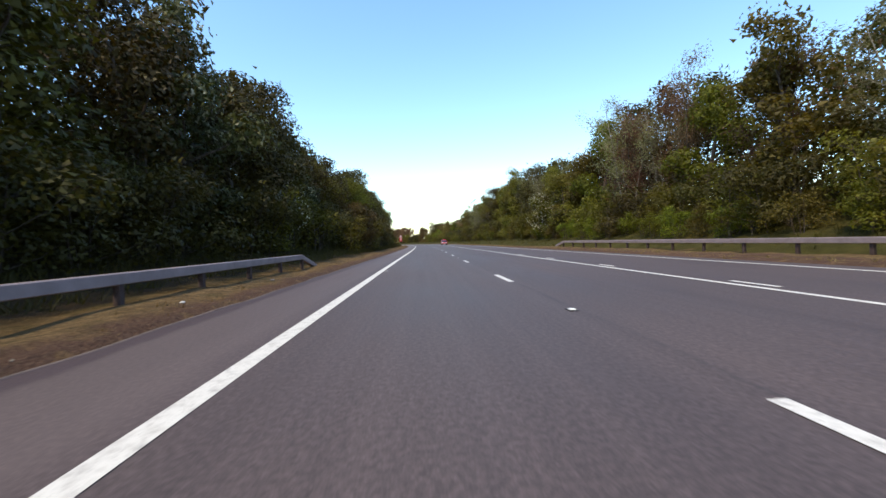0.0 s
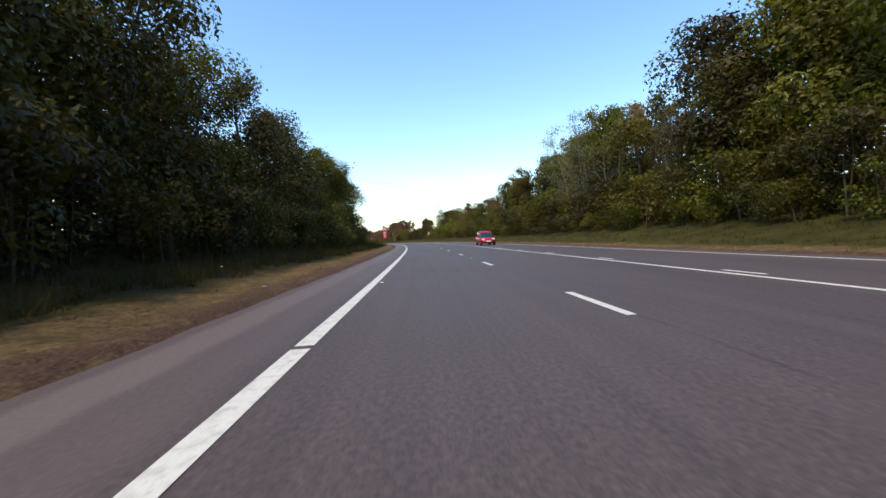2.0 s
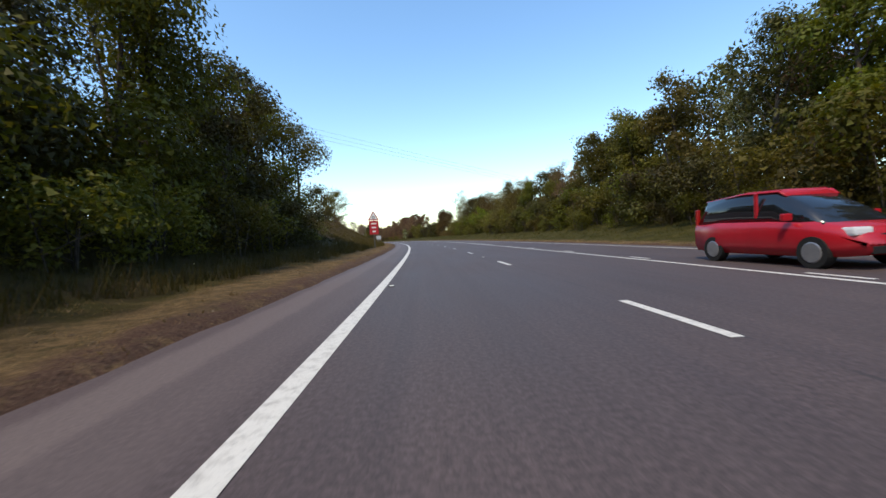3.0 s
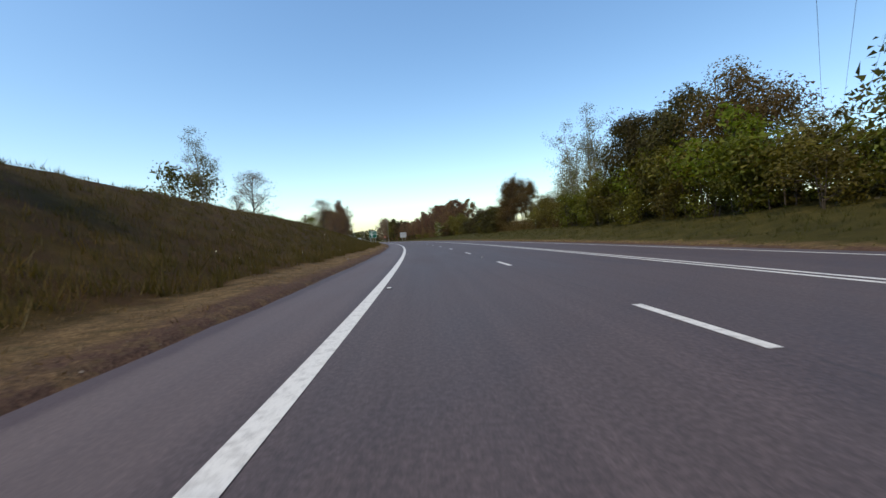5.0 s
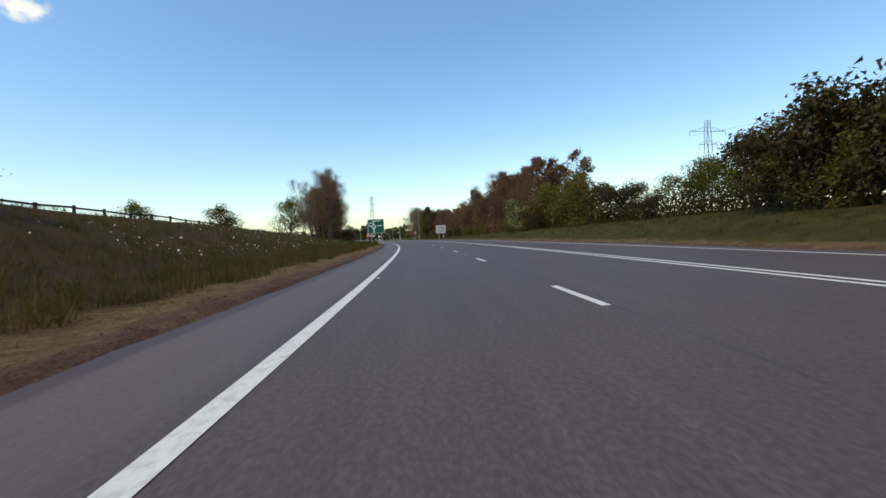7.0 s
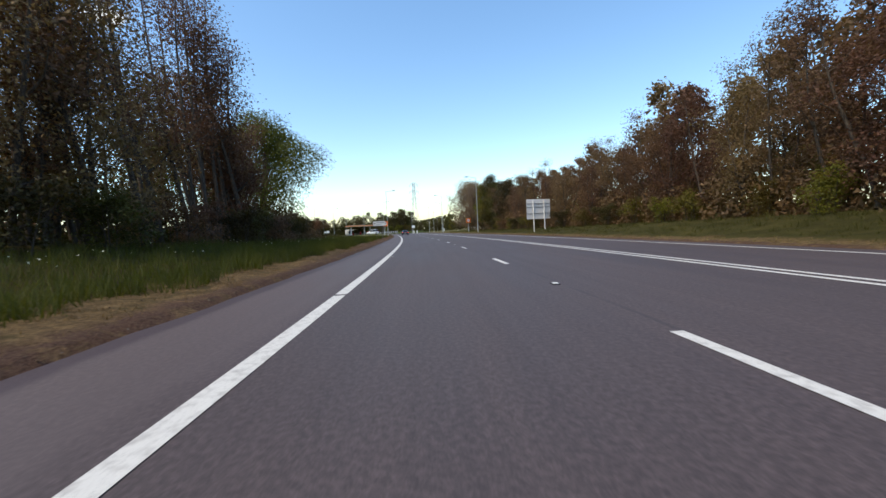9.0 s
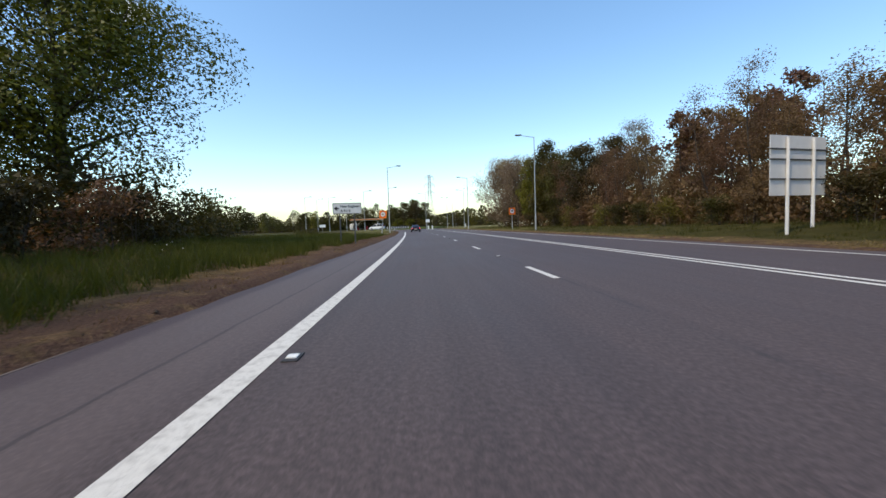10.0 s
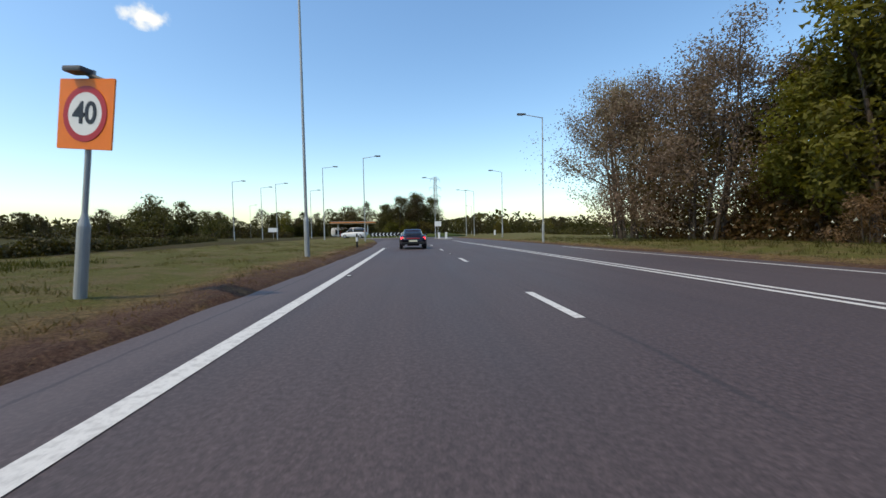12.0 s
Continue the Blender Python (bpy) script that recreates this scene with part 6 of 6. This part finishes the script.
def people_carrier(body_mat, label):
    """A tall rounded family car, nose towards +y."""
    ob = empty("people_carrier", Matrix.Identity(4))
    prof = [(-2.1, 0.74, 0.38, 0.86), (-2.0, 0.84, 0.26, 0.98), (-1.2, 0.88, 0.22, 1.0), (0.3, 0.88, 0.22, 0.98), (1.2, 0.87, 0.22, 0.92), (1.75, 0.82, 0.24, 0.80), (2.05, 0.66, 0.32, 0.62)]
    part("body", loft("body", [hull_ring(*p) for p in prof], M[body_mat]), ob, label)
    cab = [(-2.0, 0.76, 0.62, 0.92, 1.20), (-1.75, 0.78, 0.62, 0.95, 1.58), (-0.6, 0.79, 0.62, 0.95, 1.64), (0.3, 0.79, 0.62, 0.94, 1.60), (0.95, 0.78, 0.62, 0.90, 1.22), (1.4, 0.76, 0.66, 0.84, 0.90)]
    part("windows", loft("windows", [cabin_ring(*p) for p in cab], M["car_glass"]), ob, "dark windows")
    roof = [(-1.85, 0.60, 0.56, 1.52, 1.58), (-0.6, 0.64, 0.58, 1.60, 1.67), (0.35, 0.64, 0.58, 1.57, 1.63), (0.5, 0.62, 0.56, 1.46, 1.52)]
    part("roof", loft("roof", [cabin_ring(*p) for p in roof], M[body_mat]), ob)
    car_bits(ob, [("headlamp", (0.36, 0.28, 0.16), (0.58, 1.82, 0.70), "head", "clear headlamp"), ("headlamp", (0.36, 0.28, 0.16), (-0.58, 1.82, 0.70), "head", "clear headlamp"),
                  ("grille", (0.7, 0.05, 0.1), (0, 2.02, 0.60), "trim", ""), ("bumper_intake", (1.1, 0.06, 0.14), (0, 2.03, 0.36), "trim", ""), ("front_plate", (0.52, 0.02, 0.11), (0, 2.08, 0.46), "plate_front", "white plate with no lettering"),
                  ("mirror", (0.2, 0.1, 0.15), (0.95, 0.85, 1.02), body_mat, ""), ("mirror", (0.2, 0.1, 0.15), (-0.95, 0.85, 1.02), body_mat, ""),
                  ("pillar", (0.05, 0.08, 0.66), (0.74, -0.1, 1.26), body_mat, ""), ("pillar", (0.05, 0.08, 0.66), (-0.74, -0.1, 1.26), body_mat, ""),
                  ("tail_lamp", (0.1, 0.08, 0.5), (0.74, -2.0, 1.1), "tail", "red tail lamp"), ("tail_lamp", (0.1, 0.08, 0.5), (-0.74, -2.0, 1.1), "tail", "red tail lamp")])
    for x in (-0.78, 0.78):
        make_wheel(ob, x, -1.3, 0.31)
        make_wheel(ob, x, 1.28, 0.31)
    return ob


c1 = coupe()
c1.matrix_basis = spot(483, 2.0, 0, 0.06)
tagged(c1, "dark navy coupe with red tail lamps on the road", "car")
c2 = people_carrier("car_red", "bright red bodywork")
c2.matrix_basis = spot(177.5, 9.3, 180, 0.06)
tagged(c2, "bright red people carrier in the opposite lane", "car")
c3 = people_carrier("car_white", "white bodywork")
c3.matrix_basis = spot(531, -7.5, 78, 0.06) @ Matrix.Diagonal((1.05, 1.12, 1.22, 1))
tagged(c3, "white people carrier crossing by the junction", "car")


# ---- the junction ----
def ring_road():
    cx, cy = place(556, 4)
    n = 64
    verts, faces, uvs = [], [], []
    for k in range(n):
        a = 2 * math.pi * k / n
        for r in (16.0, 27.5):
            verts.append((float(cx) + r * math.cos(a), float(cy) + r * math.sin(a), 0.012))
            uvs.append((k * 1.4, 1 + (r - 16) * 0.5))
    for k in range(n):
        a, b = 2 * k, 2 * ((k + 1) % n)
        faces.append((a, a + 1, b + 1, b))
    return mesh_of("roundabout_road", verts, faces, [M["asphalt"]], uvs)


tagged(new("roundabout_road", ring_road()), "grey asphalt ring of the roundabout", "road", kind="structure")
M["kerb"] = plain("kerb_concrete", (0.32, 0.30, 0.28), 0.85, 0, 0.35, 5)


def island():
    cx, cy = place(556, 4)
    ob = empty("roundabout_island", pose(float(cx), float(cy), 0))
    bm = bmesh.new()
    bmesh.ops.create_cone(bm, cap_ends=True, segments=64, radius1=15.8, radius2=10, depth=0.9, matrix=Matrix.Translation((0, 0, 0.5)))
    part("mound", bm_mesh("mound", bm, M["mound"], smooth=True), ob, "grassy mound")
    part("kerb", ring_mesh("kerb", 15.7, 16.0, M["kerb"], 0.14, 64), ob, "concrete kerb ring")
    return tagged(ob, "round grassy traffic island with trees on it", "traffic island")


def mound_mat():
    m = Mat("mown_grass", 0.95, spec=0.1)
    nz = m.noise(3, 6, 0.7)
    m.color(m.ramp(nz, [(0.3, (0.045, 0.06, 0.016)), (0.7, (0.10, 0.115, 0.035))])).bump(nz, 0.5, 0.05)
    return m


M["mound"] = mound_mat()
island()


def splitter():
    """Kerbed strip between the two directions where the road meets the roundabout."""
    ob = empty("splitter_island", spot(519, 8.2, 0, 0.05))
    bm = bmesh.new()
    r = [(-0.5, -6), (0.5, -6), (1.9, 6), (-1.2, 6)]
    f = bm.faces.new([bm.verts.new((x, y, 0.0)) for x, y in r])
    e = bmesh.ops.extrude_face_region(bm, geom=[f])
    bmesh.ops.translate(bm, vec=(0, 0, 0.13), verts=[v for v in e["geom"] if isinstance(v, bmesh.types.BMVert)])
    part("kerbed_slab", bm_mesh("kerbed_slab", bm, M["kerb"]), ob)
    return tagged(ob, "pale concrete splitter island between the lanes", "traffic island")


splitter()


def bollard(s, w, label, dark=False):
    ob = empty("bollard", spot(s, w, 0, 0.0))
    base = 0.13 if not dark else 0.0
    bm = bmesh.new()
    if dark:
        add_tube(bm, (0, 0, -0.1), (0, 0, 1.0), 0.07, 0.06, 12)
        part("body", bm_mesh("body", bm, M["sign_black"]), ob)
        bm = bmesh.new()
        add_tube(bm, (0, 0, 0.45), (0, 0, 0.75), 0.075, 0.072, 12)
        part("white_band", bm_mesh("white_band", bm, M["sign_white"]), ob, "white reflective band")
    else:
        add_box(bm, (0.34, 0.22, 1.05), (0, 0, base + 0.5), 0.05)
        part("body", bm_mesh("body", bm, M["sign_white"]), ob)
        bm = bmesh.new()
        add_box(bm, (0.26, 0.02, 0.3), (0, -0.115, base + 0.8), 0.005)
        part("panel", bm_mesh("panel", bm, M["sign_back"]), ob)
    return tagged(ob, label, "bollard", "bollards")


bollard(520, 7.4, "white plastic traffic bollard on the splitter island")
bollard(518.6, 8.4, "white plastic traffic bollard on the splitter island")
bollard(540, 22, "white plastic traffic bollard near the roundabout")
bollard(484, -1.9, "black and white marker post at the road edge", True)


def chevron_sign():
    """A long low board of white chevrons on black, on posts."""
    ob = empty("chevron_sign", spot(539.2, -1.2, 0))
    for x in (-3.4, -1.7, 0, 1.7, 3.4):
        part("post", tube_mesh("post", (x, 0.05, -0.2), (x, 0.05, 1.35), 0.04, 0.04, M["lamp_steel"]), ob, "grey steel post")
    board = part("board", rounded_board("board", 7.6, 0.8, M["sign_black"], 0.02, 0.03), ob, "black board", facing(0, 0, 0.95))
    for k in range(10):
        bm = bmesh.new()
        x = -3.42 + 0.76 * k
        f = bm.faces.new([bm.verts.new(p) for p in ((x - 0.05, 0, 0.024), (x + 0.2, 0.35, 0.024), (x + 0.4, 0.35, 0.024), (x + 0.15, 0, 0.024), (x + 0.4, -0.35, 0.024), (x + 0.2, -0.35, 0.024))])
        part("chevron", bm_mesh("chevron", bm, M["sign_white"]), board, "white chevron")
    return tagged(ob, "low black board with white chevrons on the roundabout", "road sign")


chevron_sign()


def small_board(s, w, z, width, height, label):
    ob = empty("small_white_sign", spot(s, w, 0))
    part("pole", tube_mesh("pole", (0, 0.04, -0.2), (0, 0.04, z + height / 2), 0.04, 0.04, M["lamp_steel"]), ob)
    part("board", rounded_board("board", width, height, M["sign_white"], 0.02, 0.05), ob, "plain white face", facing(0, 0, z))
    return tagged(ob, label, "road sign", "small white signs")


small_board(521.5, 7.4, 2.6, 1.1, 0.85, "small white road sign on the splitter island")
small_board(545, -26, 2.0, 2.0, 0.9, "white direction board beyond the hedge")


def petrol_station():
    m = spot(597, -13.4, 6)
    ob = empty("petrol_station", m)
    car_bits(ob, [("canopy", (15, 9, 0.7), (0, 0, 4.7), "canopy_white", "white canopy"), ("fascia", (15.1, 0.1, 0.5), (0, -4.55, 4.75), "fascia", "orange fascia band"), ("fascia", (0.1, 9.1, 0.5), (-7.55, 0, 4.75), "fascia", "orange fascia band"),
                  ("shop", (11, 6, 3.2), (-2, 8, 1.6), "canopy_white", "white shop building"), ("shop_window", (8, 0.1, 1.6), (-2, 4.95, 1.5), "car_glass", "dark shop window")])
    for x in (-5, 5):
        for y in (-2.5, 2.5):
            bm = bmesh.new()
            add_box(bm, (0.35, 0.35, 4.6), (x, y, 2.2), 0.02)
            part("column", bm_mesh("column", bm, M["sign_back"]), ob)
    for x in (-4, 0, 4):
        bm = bmesh.new()
        add_box(bm, (0.9, 0.6, 1.6), (x, 0, 0.8), 0.06)
        part("pump", bm_mesh("pump", bm, M["car_red"]), ob, "red fuel pump")
    return tagged(ob, "petrol station with a white canopy and orange fascia", "petrol station")


M["canopy_white"] = plain("canopy_white", (0.68, 0.66, 0.62), 0.6, 0, 0.1, 1.5)
M["fascia"] = plain("fascia_orange", (0.55, 0.20, 0.05), 0.5, 0, 0.15, 1.5)
petrol_station()
